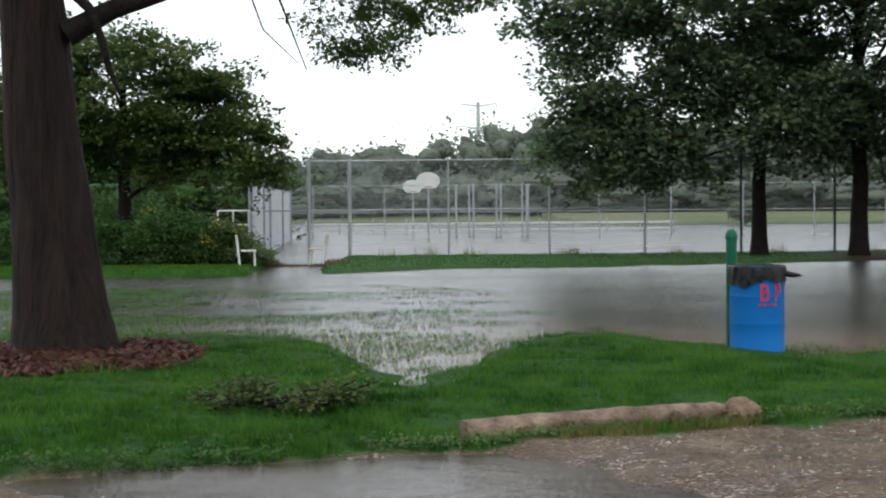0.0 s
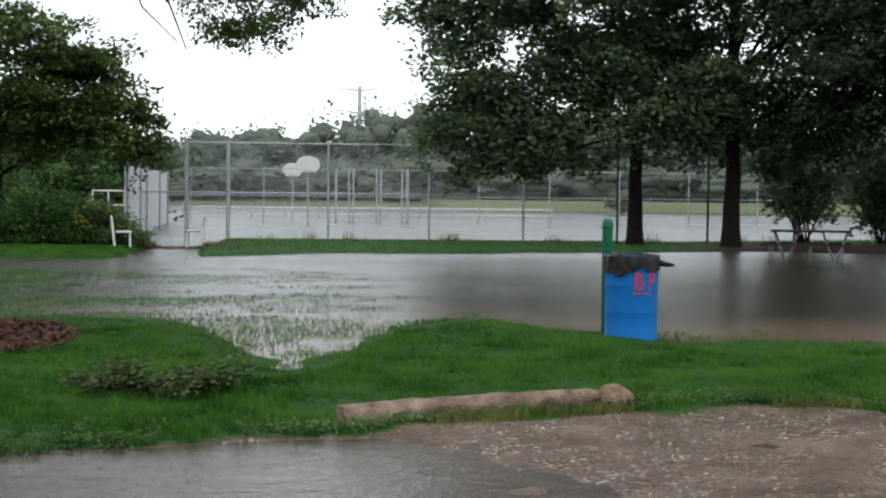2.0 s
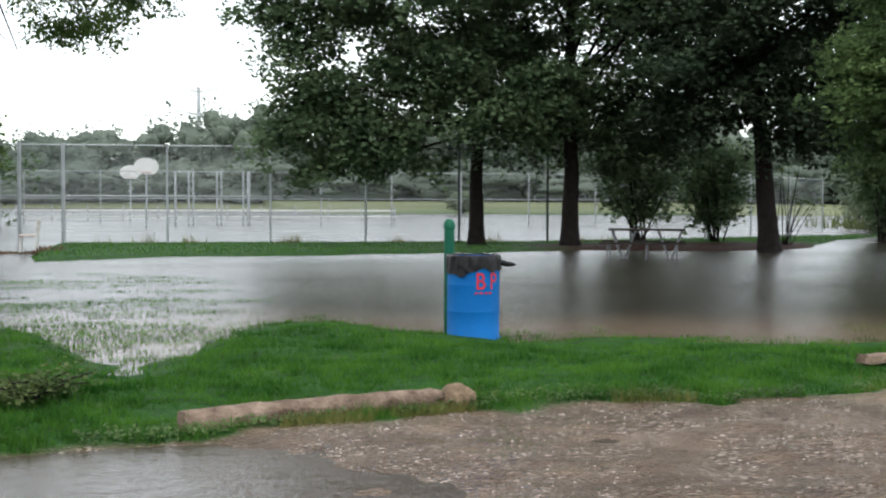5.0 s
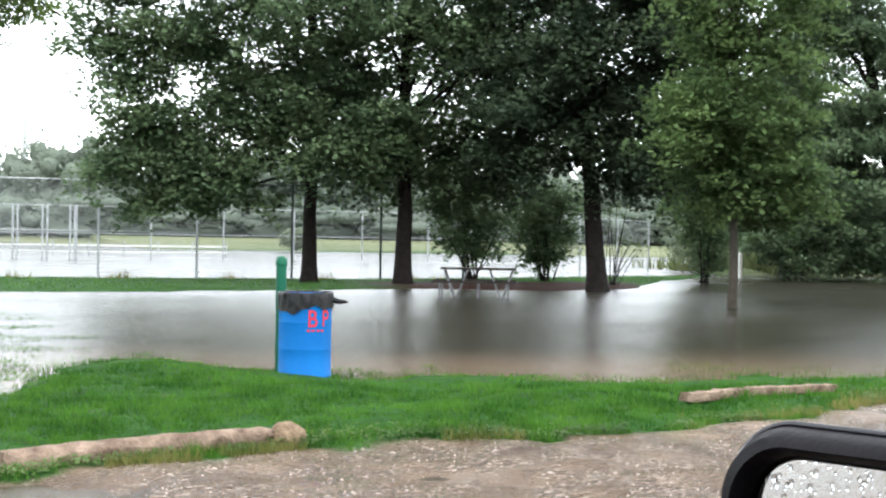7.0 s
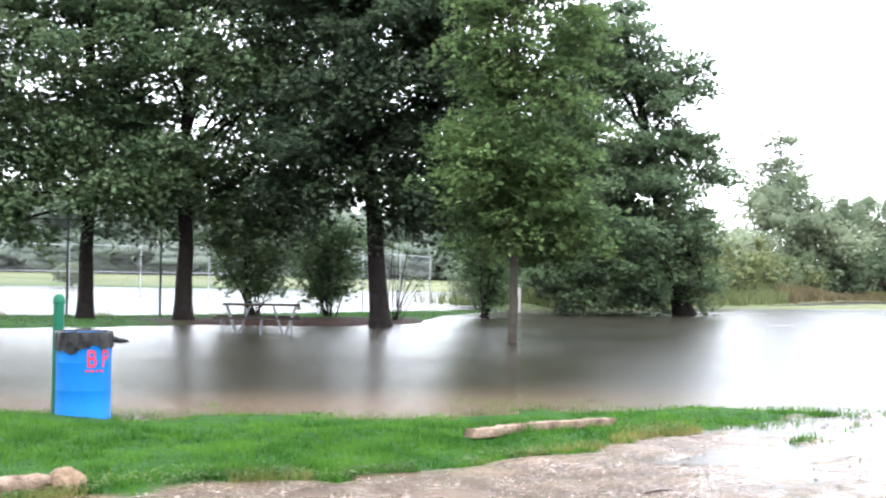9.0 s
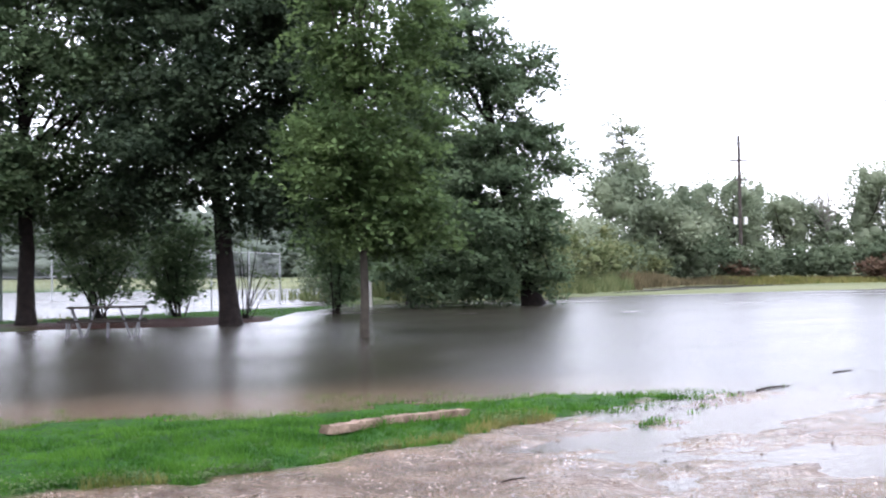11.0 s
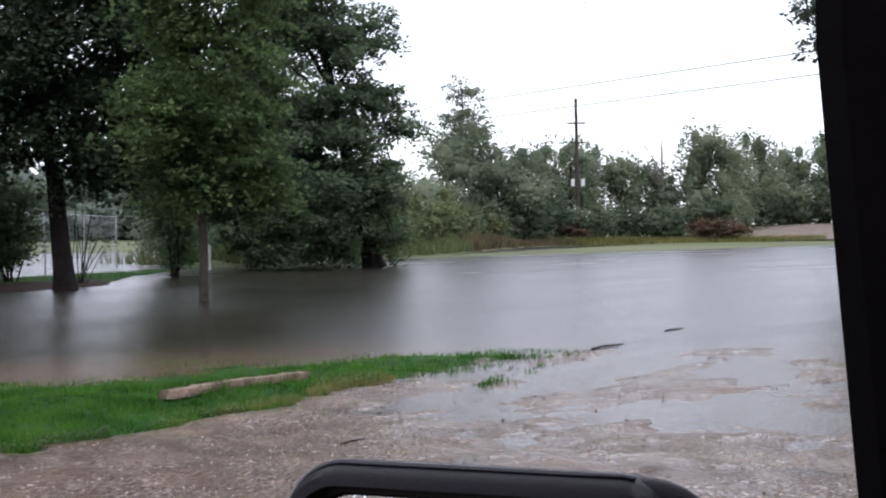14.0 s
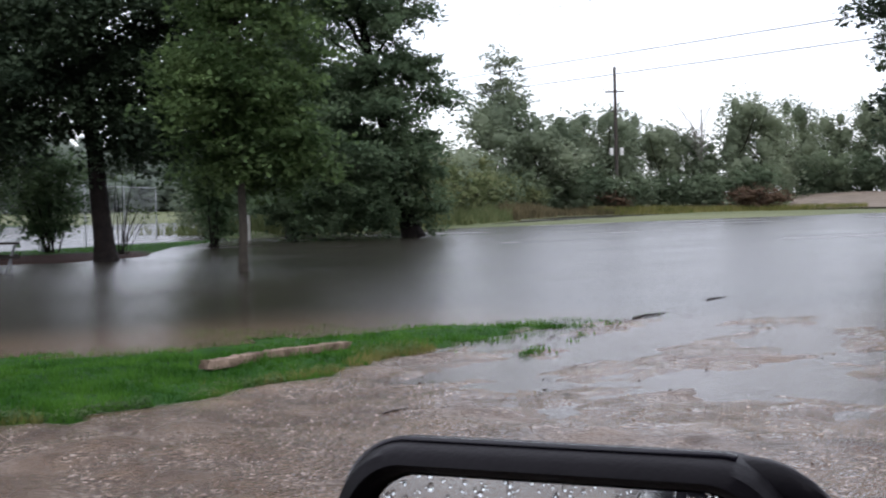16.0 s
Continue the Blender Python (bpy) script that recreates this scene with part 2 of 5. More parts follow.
GALV_DARK = mat("weathered_green_steel", (0.05, 0.07, 0.065), (0.11, 0.13, 0.125), 0.55, 3, 90, 0.1, metal=0.3)
SLAT = mat("white_slats", (0.5, 0.52, 0.53), (0.68, 0.7, 0.72), 0.6, 2, 30, 0.1, spread=0.12)
WHITE = mat("white_paint", (0.62, 0.62, 0.58), (0.8, 0.8, 0.77), 0.5, 3, 60, 0.15)
BLUE = mat("blue_barrel_paint", (0.0015, 0.11, 0.36), (0.003, 0.15, 0.46), 0.5, 2.2, 45, 0.12, spec=0.15)
RED = mat("red_spray_paint", (0.42, 0.02, 0.04), (0.6, 0.05, 0.07), 0.6, 6, 60, 0.05)
BAG = mat("black_plastic_bag", (0.003, 0.003, 0.004), (0.008, 0.008, 0.01), 0.28, 14, 60, 0.25, spec=0.3)
GREENP = mat("green_post_paint", (0.002, 0.07, 0.04), (0.007, 0.12, 0.065), 0.4, 3, 50, 0.15)
LOGM = mat("weathered_log_wood", (0.09, 0.055, 0.038), (0.34, 0.25, 0.185), 0.75, 7, 45, 0.9, dist=0.03)
STONE = mat("fieldstone", (0.11, 0.07, 0.042), (0.33, 0.24, 0.155), 0.75, 9, 40, 1.0, dist=0.03)
TABLEW = mat("wet_table_boards", (0.018, 0.016, 0.014), (0.05, 0.045, 0.04), 0.85, 3, 60, 0.4, spec=0.0)
POLEW = mat("creosoted_pole_wood", (0.035, 0.03, 0.027), (0.085, 0.07, 0.06), 0.8, 3, 40, 0.3)
CARB = mat("black_car_plastic", (0.004, 0.003, 0.0045), (0.007, 0.0055, 0.008), 0.45, 30, 300, 0.08)
CARP = mat("dark_car_paint", (0.012, 0.011, 0.017), (0.018, 0.016, 0.024), 0.18, 8, 200, 0.02, coat=0.6)
PILLAR = mat("black_pillar_trim", (0.0025, 0.0015, 0.002), (0.004, 0.003, 0.0035), 0.7, 30, 300, 0.1)
PILLAR.node_tree.nodes["Principled BSDF"].inputs["Specular IOR Level"].default_value = 0.08
CARB.node_tree.nodes["Principled BSDF"].inputs["Specular IOR Level"].default_value = 0.14
RUBBER = mat("tyre_rubber", (0.012, 0.012, 0.012), (0.025, 0.024, 0.023), 0.8, 10, 90, 0.3)
TOWER = mat("far_steel", (0.42, 0.44, 0.46), (0.5, 0.52, 0.54), 0.7, 1, 5, 0)
WIRE = mat("line_wire", (0.16, 0.165, 0.175), (0.22, 0.225, 0.235), 0.6, 1, 5, 0)


def mirror_mat():
    m = bpy.data.materials.new("mirror_silver")
    m.use_nodes = True
    b = m.node_tree.nodes["Principled BSDF"]
    b.inputs["Base Color"].default_value = (0.72, 0.75, 0.76, 1)
    b.inputs["Metallic"].default_value, b.inputs["Roughness"].default_value = 1.0, 0.06
    return m


def drop_mat():
    m = bpy.data.materials.new("rain_drop_water")
    m.use_nodes = True
    b = m.node_tree.nodes["Principled BSDF"]
    b.inputs["Base Color"].default_value = (1, 1, 1, 1)
    b.inputs["Transmission Weight"].default_value, b.inputs["Roughness"].default_value = 1.0, 0.0
    b.inputs["IOR"].default_value = 1.33
    return m


MIRROR, DROP = mirror_mat(), drop_mat()


# ---- mesh helpers ----
def mesh_np(name, verts, faces, material, smooth=False, normals=None):
    """A mesh from arrays: verts n x 3, faces n x 3 or n x 4."""
    verts, faces = np.asarray(verts, np.float32), np.asarray(faces, np.int32)
    me = bpy.data.meshes.new(name)
    k = faces.shape[1]
    me.vertices.add(len(verts))
    me.vertices.foreach_set("co", verts.ravel())
    me.loops.add(faces.size)
    me.loops.foreach_set("vertex_index", faces.ravel())
    me.polygons.add(len(faces))
    me.polygons.foreach_set("loop_start", np.arange(0, faces.size, k, dtype=np.int32))
    me.polygons.foreach_set("use_smooth", np.full(len(faces), smooth))
    me.update(calc_edges=True)
    if normals is not None:
        me.polygons.foreach_set("use_smooth", np.full(len(faces), True))
        me.normals_split_custom_set_from_vertices(np.asarray(normals, np.float32))
    me.materials.append(material)
    return me


def thing(name, x=0, y=0, z=0, rz=0, label="", category="", group="", kind=""):
    ob = new(name)
    ob.empty_display_size = 0.1
    ob.matrix_basis = pose(x, y, z, 0, 0, rz)
    return tagged(ob, label, category, group, kind)


def child(name, me, parent, label=""):
    ob = new(name, me)
    ob.parent = parent
    return tagged(ob, label)


def part(name, bm, material, parent, label="", smooth=True):
    me = bpy.data.meshes.new(name)
    bm.to_mesh(me)
    bm.free()
    me.materials.append(material)
    if smooth:
        for p in me.polygons:
            p.use_smooth = True
        me.set_sharp_from_angle(angle=radians(40))
    return child(name, me, parent, label)


def box(sx, sy, sz, m=None, bevel=0.01, bm=None):
    """A bevelled box, centred; m places it."""
    own = bmesh.new()
    bmesh.ops.create_cube(own, size=1, matrix=Matrix.Diagonal((sx, sy, sz, 1)))
    if bevel:
        bmesh.ops.bevel(own, geom=own.edges[:], offset=bevel, segments=2, affect="EDGES", profile=0.6)
    if m is not None:
        own.transform(m)
    if bm is None:
        return own
    me = bpy.data.meshes.new("tmp")
    own.to_mesh(me)
    own.free()
    bm.from_mesh(me)
    bpy.data.meshes.remove(me)
    return bm


def tube_np(points, radii, sides=8, twist=0.0, bumpy=0.0, rng=None):
    """Verts and quads of a tapered tube along points."""
    pts = np.asarray(points, float)
    rad = np.asarray(radii, float)
    tan = np.gradient(pts, axis=0)
    tan /= np.linalg.norm(tan, axis=1)[:, None] + 1e-9
    ref = np.where(np.abs(tan[:, 2:3]) > 0.9, np.array([[1.0, 0, 0]]), np.array([[0, 0, 1.0]]))
    ref[:] = ref[0]
    u = np.cross(ref, tan)
    u /= np.linalg.norm(u, axis=1)[:, None] + 1e-9
    v = np.cross(tan, u)
    a = np.arange(sides) * 2 * np.pi / sides
    rr = rad[:, None] * np.ones((1, sides))
    if bumpy:
        rr = rr * (1 + bumpy * (np.sin(a * 3 + 1.1)[None] * 0.6 + np.sin(a * 5 + 0.4)[None] * 0.5 + rng.normal(0, 0.35, rr.shape)))
    vs = pts[:, None] + rr[..., None] * (np.cos(a)[None, :, None] * u[:, None] + np.sin(a)[None, :, None] * v[:, None])
    n = len(pts)
    i, j = np.meshgrid(np.arange(n - 1), np.arange(sides), indexing="ij")
    k = (j + 1) % sides
    f = np.stack([i * sides + j, i * sides + k, (i + 1) * sides + k, (i + 1) * sides + j], -1).reshape(-1, 4)
    vs = vs.reshape(-1, 3)
    return vs, f


def join_np(pieces):
    vs, fs, o = [], [], 0
    for v, f in pieces:
        vs.append(v)
        fs.append(f + o)
        o += len(v)
    return np.vstack(vs), np.vstack(fs)


def rod_part(name, a, b, r, material, parent, sides=8, r2=None, label=""):
    """A round bar with closed ends."""
    d = Vector(b) - Vector(a)
    bm = bmesh.new()
    bmesh.ops.create_cone(bm, cap_ends=True, segments=sides, radius1=r, radius2=r2 or r, depth=d.length,
                          matrix=Matrix.Translation((Vector(a) + Vector(b)) / 2) @ d.to_track_quat("Z", "Y").to_matrix().to_4x4())
    return part(name, bm, material, parent, label)


def round_normals(pts, hubs, rng, rough=0.28):
    """Soft normals for leaves: out from the middle of each leaf clump and up."""
    o = pts - hubs
    o /= np.linalg.norm(o, axis=1)[:, None] + 1e-6
    o = o * 0.75 + np.array([0, 0, 0.6]) + rng.normal(0, rough, o.shape)
    o /= np.linalg.norm(o, axis=1)[:, None] + 1e-6
    return np.repeat(o, 4, 0)


def leaves_np(centres, size, rng, droop=0.3, wide=0.75):
    """Folded pointed leaves: one island of two triangles each about the given points."""
    n = len(centres)
    yaw = rng.uniform(0, 2 * np.pi, n)
    pit = rng.normal(-droop, 0.42, n)
    rol = rng.normal(0, 0.42, n)
    s = size * rng.uniform(0.6, 1.3, n)
    d = np.stack([np.cos(yaw) * np.cos(pit), np.sin(yaw) * np.cos(pit), np.sin(pit)], -1)
    side = np.stack([-np.sin(yaw), np.cos(yaw), np.zeros(n)], -1)
    up = np.cross(d, side)
    side2 = side * np.cos(rol)[:, None] + up * np.sin(rol)[:, None]
    up2 = np.cross(d, side2)
    a = centres - d * (s * 0.5)[:, None]
    b = centres + d * (s * 0.5)[:, None]
    m = centres + up2 * (s * 0.08)[:, None]
    l = m + side2 * (s * wide * 0.5)[:, None]
    r = m - side2 * (s * wide * 0.5)[:, None]
    v = np.stack([a, r, b, l], 1).reshape(-1, 3)
    q = np.arange(n)[:, None] * 4
    f = np.concatenate([q + np.array([[0, 1, 2]]), q + np.array([[0, 2, 3]])], 1).reshape(-1, 3)
    return v, f


def clumps(blobs, count, rng, spread=0.38, per=22, shell=0.45, flat=0.7, hollow=0.6):
    """Leaf points in clumps through the outer parts of several ellipsoids; blobs: (x, y, z, rx, ry, rz)."""
    blobs = np.asarray(blobs, float)
    w = blobs[:, 3] * blobs[:, 4] + blobs[:, 4] * blobs[:, 5]
    k = max(1, count // per)
    c, d = np.zeros((0, 3)), np.zeros((0, 3))
    while len(c) < k:  # leaves sit towards the light: none deep inside a neighbouring mass
        which = rng.choice(len(blobs), 2 * k, p=w / w.sum())
        e = rng.normal(size=(2 * k, 3))
        e /= np.linalg.norm(e, axis=1)[:, None]
        p = blobs[which, :3] + e * blobs[which, 3:] * (rng.uniform(shell, 1.0, 2 * k) ** 0.7 * rng.uniform(0.86, 1.08, 2 * k))[:, None]
        deep = np.linalg.norm((p[:, None] - blobs[None, :, :3]) / blobs[None, :, 3:], axis=2).min(1)
        ok = deep > hollow * rng.uniform(0.4, 1.0, 2 * k)
        c, d = np.vstack([c, p[ok]]), np.vstack([d, e[ok]])
    c, d = c[:k], d[:k]
    # every clump is a drooping spray: long outwards, broad sideways, thin from top to bottom
    out = d * np.array([1, 1, 0.35]) + rng.normal(0, 0.25, (k, 3)) * np.array([1, 1, 0.3])
    out /= np.linalg.norm(out, axis=1)[:, None] + 1e-9
    lat = np.stack([-out[:, 1], out[:, 0], np.zeros(k)], -1)
    lat /= np.linalg.norm(lat, axis=1)[:, None] + 1e-9
    size = np.repeat(spread * rng.uniform(0.6, 1.4, k), per)
    turn, far = rng.uniform(0, 2 * np.pi, k * per), 1.45 * np.sqrt(rng.uniform(0, 1, k * per))
    a, b, h = far * np.cos(turn), far * np.sin(turn), rng.uniform(-1.3, 1.3, k * per)
    pts = np.repeat(c, per, 0) + np.repeat(out, per, 0) * (a * size * 1.2)[:, None] + np.repeat(lat, per, 0) * (b * size)[:, None]
    pts[:, 2] += h * size * flat * 0.6 - 0.16 * (a * a + b * b) * size
    return pts, c


def trunk_and_limbs(ob, base, top, r0, tips, rng, bark, sides=9, bumpy=0.0, flare=1.5, low=0.3):
    """A trunk from base to top under ob, and its limbs to the tips."""
    base, top = np.asarray(base, float), np.asarray(top, float)
    s = np.concatenate([[0, 0.012, 0.03], np.linspace(0.06, 1, 16)])
    axis = base + (top - base) * s[:, None]
    axis[4:-1] += rng.normal(0, 0.018, (14, 3)) * np.array([1, 1, 0])
    rad = r0 * (1 - 0.8 * s)
    rad *= 1 + (flare - 1) * np.exp(-s * np.linalg.norm(top - base) / 0.35)
    child("trunk", mesh_np("trunk", *tube_np(axis, rad, sides + 3, bumpy=bumpy, rng=rng), bark, True), ob)
    for t in tips:
        t = np.asarray(t, float)
        f = np.clip((t[2] - base[2]) / (top[2] - base[2]) * rng.uniform(0.5, 0.8), low, 0.9)
        p0 = base + (top - base) * f
        q = np.linspace(0, 1, 7)[:, None]
        mid = (p0 + t) / 2 + np.array([0, 0, 0.16 * np.linalg.norm(t - p0)]) + rng.normal(0, 0.25, 3)
        pts = (1 - q) ** 2 * p0 + 2 * q * (1 - q) * mid + q ** 2 * t
        rr = r0 * (1 - 0.8 * f) * 0.38
        child("limb", mesh_np("limb", *tube_np(pts, np.linspace(rr, 0.015, 7), 6), bark, True), ob)


def tree(name, x, y, z, trunk_top, r0, blobs, count, leaf, leafmat, bark, seed, label, n_limbs=20, category="tree", group="",
         spread=0.5, per=130, shell=0.45, lean=(0, 0), flare=1.5, droop=0.3, sides=9, bumpy=0.0, flat=0.55, low=0.3):
    rng = np.random.default_rng(seed)
    ob = thing(name, x, y, z, 0, label, category, group)
    pts, c = clumps(blobs, count, rng, spread, per, shell, flat)
    tips = c[rng.choice(len(c), min(n_limbs, len(c)), replace=False)]
    trunk_and_limbs(ob, (0, 0, -0.15), (lean[0], lean[1], trunk_top), r0, tips, rng, bark, sides, bumpy, flare, low)
    hubs = np.repeat(c, per, 0)
    v, f = leaves_np(pts, leaf, rng, droop)
    child("crown", mesh_np("crown", v, f, leafmat, normals=round_normals(pts, hubs, rng)), ob)
    return ob


# ---- ground: one sheet to the horizon ----
def vnoise(x, y, scale, seed):
    """Smooth value noise in -1..1."""
    g = np.random.default_rng(seed).uniform(-1, 1, (64, 64))
    u, v = np.asarray(x) / scale, np.asarray(y) / scale
    i, j = np.floor(u).astype(int), np.floor(v).astype(int)
    a, b = u - i, v - j
    a, b = a * a * (3 - 2 * a), b * b * (3 - 2 * b)
    q = lambda p, r: g[p % 64, r % 64]
    return (q(i, j) * (1 - a) + q(i + 1, j) * a) * (1 - b) + (q(i, j + 1) * (1 - a) + q(i + 1, j + 1) * a) * b


def step(a, b, x):
    t = np.clip((x - a) / (b - a), 0, 1)
    return t * t * (3 - 2 * t)


def road_edge(x):
    return np.interp(x, [-40, -20, -8, -2.6, -1.6, -0.6, 0.8, 2.1, 3.1, 3.9, 5.4, 7.2, 9.0, 11.0, 13.0],
                     [2, 5, 7.0, 7.8, 8.05, 8.5, 8.75, 9.3, 9.7, 9.25, 9.7, 10.5, 11.5, 12.1, 12.6]) + 0.10 * vnoise(x, 0 * x, 0.7, 3) + 0.05 * vnoise(x, 0 * x, 0.23, 4)


def bank_line(x):
    return np.interp(x, [-40, -12, -5.5, -3.9, -2.5, -1.5, -0.95, -0.6, -0.15, 0.15, 0.5, 1.4, 2.2, 3.0, 3.8, 5.4, 6.7, 9.4, 10.9, 12.5, 13.0],
                     [20, 17.5, 16.4, 17.0, 16.7, 16.3, 14.6, 11.7, 11.2, 12.6, 15.0, 16.8, 16.0, 14.8, 14.0, 14.1, 13.3, 13.5, 13.2, 12.7, 12.4]) + 0.2 * vnoise(x, 0 * x, 0.9, 5) + 0.1 * vnoise(x, 0 * x, 0.3, 6)


def bank_edge(x):
    return (bank_line(x - 0.4) + bank_line(x - 0.15) + bank_line(x + 0.15) + bank_line(x + 0.4)) / 4


def strip_near(x):
    return np.interp(x, [-3.4, -2.8, 0.2, 4.5, 10, 12, 16, 19.5, 23, 27, 32, 40], [36.5, 32.9, 35.0, 35.6, 37.3, 38.0, 36.8, 39.0, 45, 49.5, 55, 58.5]) + 0.3 * vnoise(x, 0 * x, 1.1, 7)


def shore_far(x):
    return np.interp(x, [30, 41, 48, 56, 77, 84, 92, 98, 110, 130, 400], [54, 57.5, 61, 67, 83, 84, 82, 79.5, 74, 60, -40]) + 0.8 * vnoise(x, 0 * x, 3.0, 8)


def height(x, y):
    z = np.full(np.shape(x), -0.14) + 0.02 * vnoise(x, y, 1.7, 9)
    # shallow drowned lawn
    z = z + 0.115 * step(3.5, -1.0, x) * step(33, 22, y) * step(10.5, 11.5, y)
    # far grass strip below the court fence, with the tree bed running on from it
    strip = step(-0.5, 1.4, y - strip_near(x)) * step(-3.5, -2.9, x) * step(46.5, 44.5, np.where(x > 12, y - (x - 12) * 0.45, y))
    z = np.maximum(z, -0.14 + 0.22 * strip)
    lawn_l = step(31.3, 32.6, y + 0.25 * vnoise(x, y, 2.0, 10)) * np.where(y > 40, step(-6.4, -7.0, x), step(-4.3, -5.0, x))
    z = np.maximum(z, -0.14 + 0.24 * lawn_l * step(60, 50, y))
    # shore and field
    sh = step(-2.0, 3.0, y - shore_far(x)) * step(28, 33, x) * step(-2.0, 1.5, x - 0.57 * y)
    z = np.maximum(z, -0.14 + 0.45 * sh)
    fld = step(0, 20, y - np.interp(x, [2, 14, 45, 60], [182, 125, 125, 98]) + 2.5 * vnoise(x, y, 7, 11))
    z = np.maximum(z, -0.14 + 0.16 * fld + 1.2 * step(112, 230, y) * np.where(x < 14, step(182, 215, y), 1))
    r = np.hypot(x, y)
    z = np.maximum(z, -0.14 + 0.7 * step(110, 170, r) * np.where(np.abs(x + 20) < 34, step(182, 215, y), 1))
    # near bank between drive and flood
    be, re = bank_edge(x) - y, y - road_edge(x)
    bank = -0.11 + 0.15 * step(-2.3, 1.2, be) + 0.05 * step(0, 2.6, be) * step(-0.1, 2.0, re) + 0.032 * vnoise(x, y, 0.75, 12) + 0.012 * vnoise(x, y, 0.3, 38)
    end = step(13.2, 10.2, x)
    bank = -0.11 + (bank + 0.11) * end
    z = np.where(y < 22, np.maximum(z, bank), z)
    # gravel drive with puddles
    d = road_edge(x) - y
    rd = 0.04 + 0.022 * vnoise(x, y, 1.3, 13) + 0.02 * vnoise(x, y, 0.45, 14) + 0.011 * vnoise(x, y, 0.16, 15)
    rd = rd + 0.016 * vnoise(x * 0.4 + y * 0.2, y * 1.5 - x * 0.3, 0.35, 35) - 0.085 * np.exp(-((x + 0.7) / 1.7) ** 4 - ((y - 7.3) / 1.15) ** 4)
    rd = rd - 0.046 * step(5.0, 10.5, x + 0.3 * (y - 8)) + 0.03 * vnoise(x * 0.75 + y * 0.3, y * 1.3 - x * 0.55, 0.9, 34) * step(4, 8, x) - 0.014 * vnoise(x * 0.8 + y * 0.5, y * 2.2 - x * 0.9, 0.8, 30) * step(4, 8, x)
    along = (y - 8) - 0.42 * (x - 8)
    rd = rd + 0.008 * np.sin(along * 3.4 + vnoise(x, y, 2.2, 16) * 2.2) * step(5, 8, x)
    rd = rd - 0.10 * step(14, 22, x + 0.2 * y)
    z = np.where(d > 0.12, rd, np.where(d > -0.2, z + (rd - z) * step(-0.2, 0.12, d), z))
    # mulch ring and tree bed
    z = z + 0.07 * np.exp(-(((x + 3.65) / 1.25) ** 2 + ((y - 13.4) / 1.35) ** 2) ** 2)
    return z


def spans(*parts):
    return np.unique(np.round(np.concatenate([np.arange(a, b, s) for a, b, s in parts]), 4))


gx = spans((-3000, -300, 300), (-300, -60, 12), (-60, -14, 2), (-14, -5, 0.3), (-5, 16, 0.085), (16, 40, 0.4), (40, 140, 2), (140, 400, 15), (400, 3001, 300))
gy = spans((-3000, -100, 300), (-100, -10, 8), (-10, 3, 0.6), (3, 18, 0.085), (18, 50, 0.4), (50, 130, 2), (130, 400, 15), (400, 3001, 300))
X, Y = np.meshgrid(gx, gy)
Z = height(X, Y)
ny, nx = X.shape
ii, jj = np.meshgrid(np.arange(ny - 1), np.arange(nx - 1), indexing="ij")
q0 = ii * nx + jj
ground_me = mesh_np("ground", np.stack([X, Y, Z], -1).reshape(-1, 3), np.stack([q0, q0 + 1, q0 + nx + 1, q0 + nx], -1).reshape(-1, 4), GROUND, True)
ground = tagged(new("ground", ground_me), "wet lawn, gravel drive and flooded park ground", "ground", kind="structure")


def cover(x, y):
    """How far the ground is lawn, mulch or open field, each 0 to 1."""
    edge = road_edge(x)
    lawn = step(-0.08, 0.10, y - edge + 0.12 * vnoise(x, y, 0.3, 17) + 0.06 * vnoise(x, y, 0.1, 18)) * np.where(x > 13.0, step(14, 20, y), 1)
    mul = step(1.15, 0.9, np.hypot((x + 3.65) / 1.3, (y - 13.35) / 1.5) + 0.10 * vnoise(x, y, 0.5, 19))
    bed = step(-0.2, 0.4, y - strip_near(x)) * step(9.5, 12.5, x) * step(22, 19, x) * step(42.5, 41.5, y - 0.1 * (x - 12))
    fld = step(-4, 10, y - np.interp(x, [2, 14, 45, 60], [182, 125, 125, 98])) + (step(25, 32, x) * step(-1.5, 1.0, y - shore_far(x)) + step(28, 34, x) * step(120, 100, y) * step(20, 30, y)) * step(-2.0, 1.5, x - 0.57 * y)
    return lawn, np.clip(mul + bed, 0, 1), np.clip(fld, 0, 1)


for key, val in zip(("lawn", "mulch", "field"), cover(X, Y)):
    ground_me.attributes.new(key, "FLOAT", "POINT").data.foreach_set("value", np.asarray(val, np.float32).ravel())

wv = np.array([[-160, -30, 0], [330, -30, 0], [330, 230, 0], [-160, 230, 0]], float)
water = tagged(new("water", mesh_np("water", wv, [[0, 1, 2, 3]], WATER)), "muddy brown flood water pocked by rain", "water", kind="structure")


# ---- grass ----
def blades(name, x, y, h, w, rng, material, label, sink=0.01, bend=0.5):
    n = len(x)
    z = height(x, y) - sink
    a = rng.uniform(0, 2 * np.pi, n)
    dx, dy = np.cos(a) * w / 2, np.sin(a) * w / 2
    b = rng.uniform(0, 2 * np.pi, n)
    lean = h * bend * rng.uniform(0, 1.2, n)
    v = np.stack([np.stack([x - dx, y - dy, z], -1), np.stack([x + dx, y + dy, z], -1),
                  np.stack([x + np.cos(b) * lean, y + np.sin(b) * lean, z + h], -1)], 1).reshape(-1, 3)
    ob = new(name, mesh_np(name, v, np.arange(3 * n).reshape(-1, 3), material))
    return tagged(ob, label, "grass", kind="stuff")


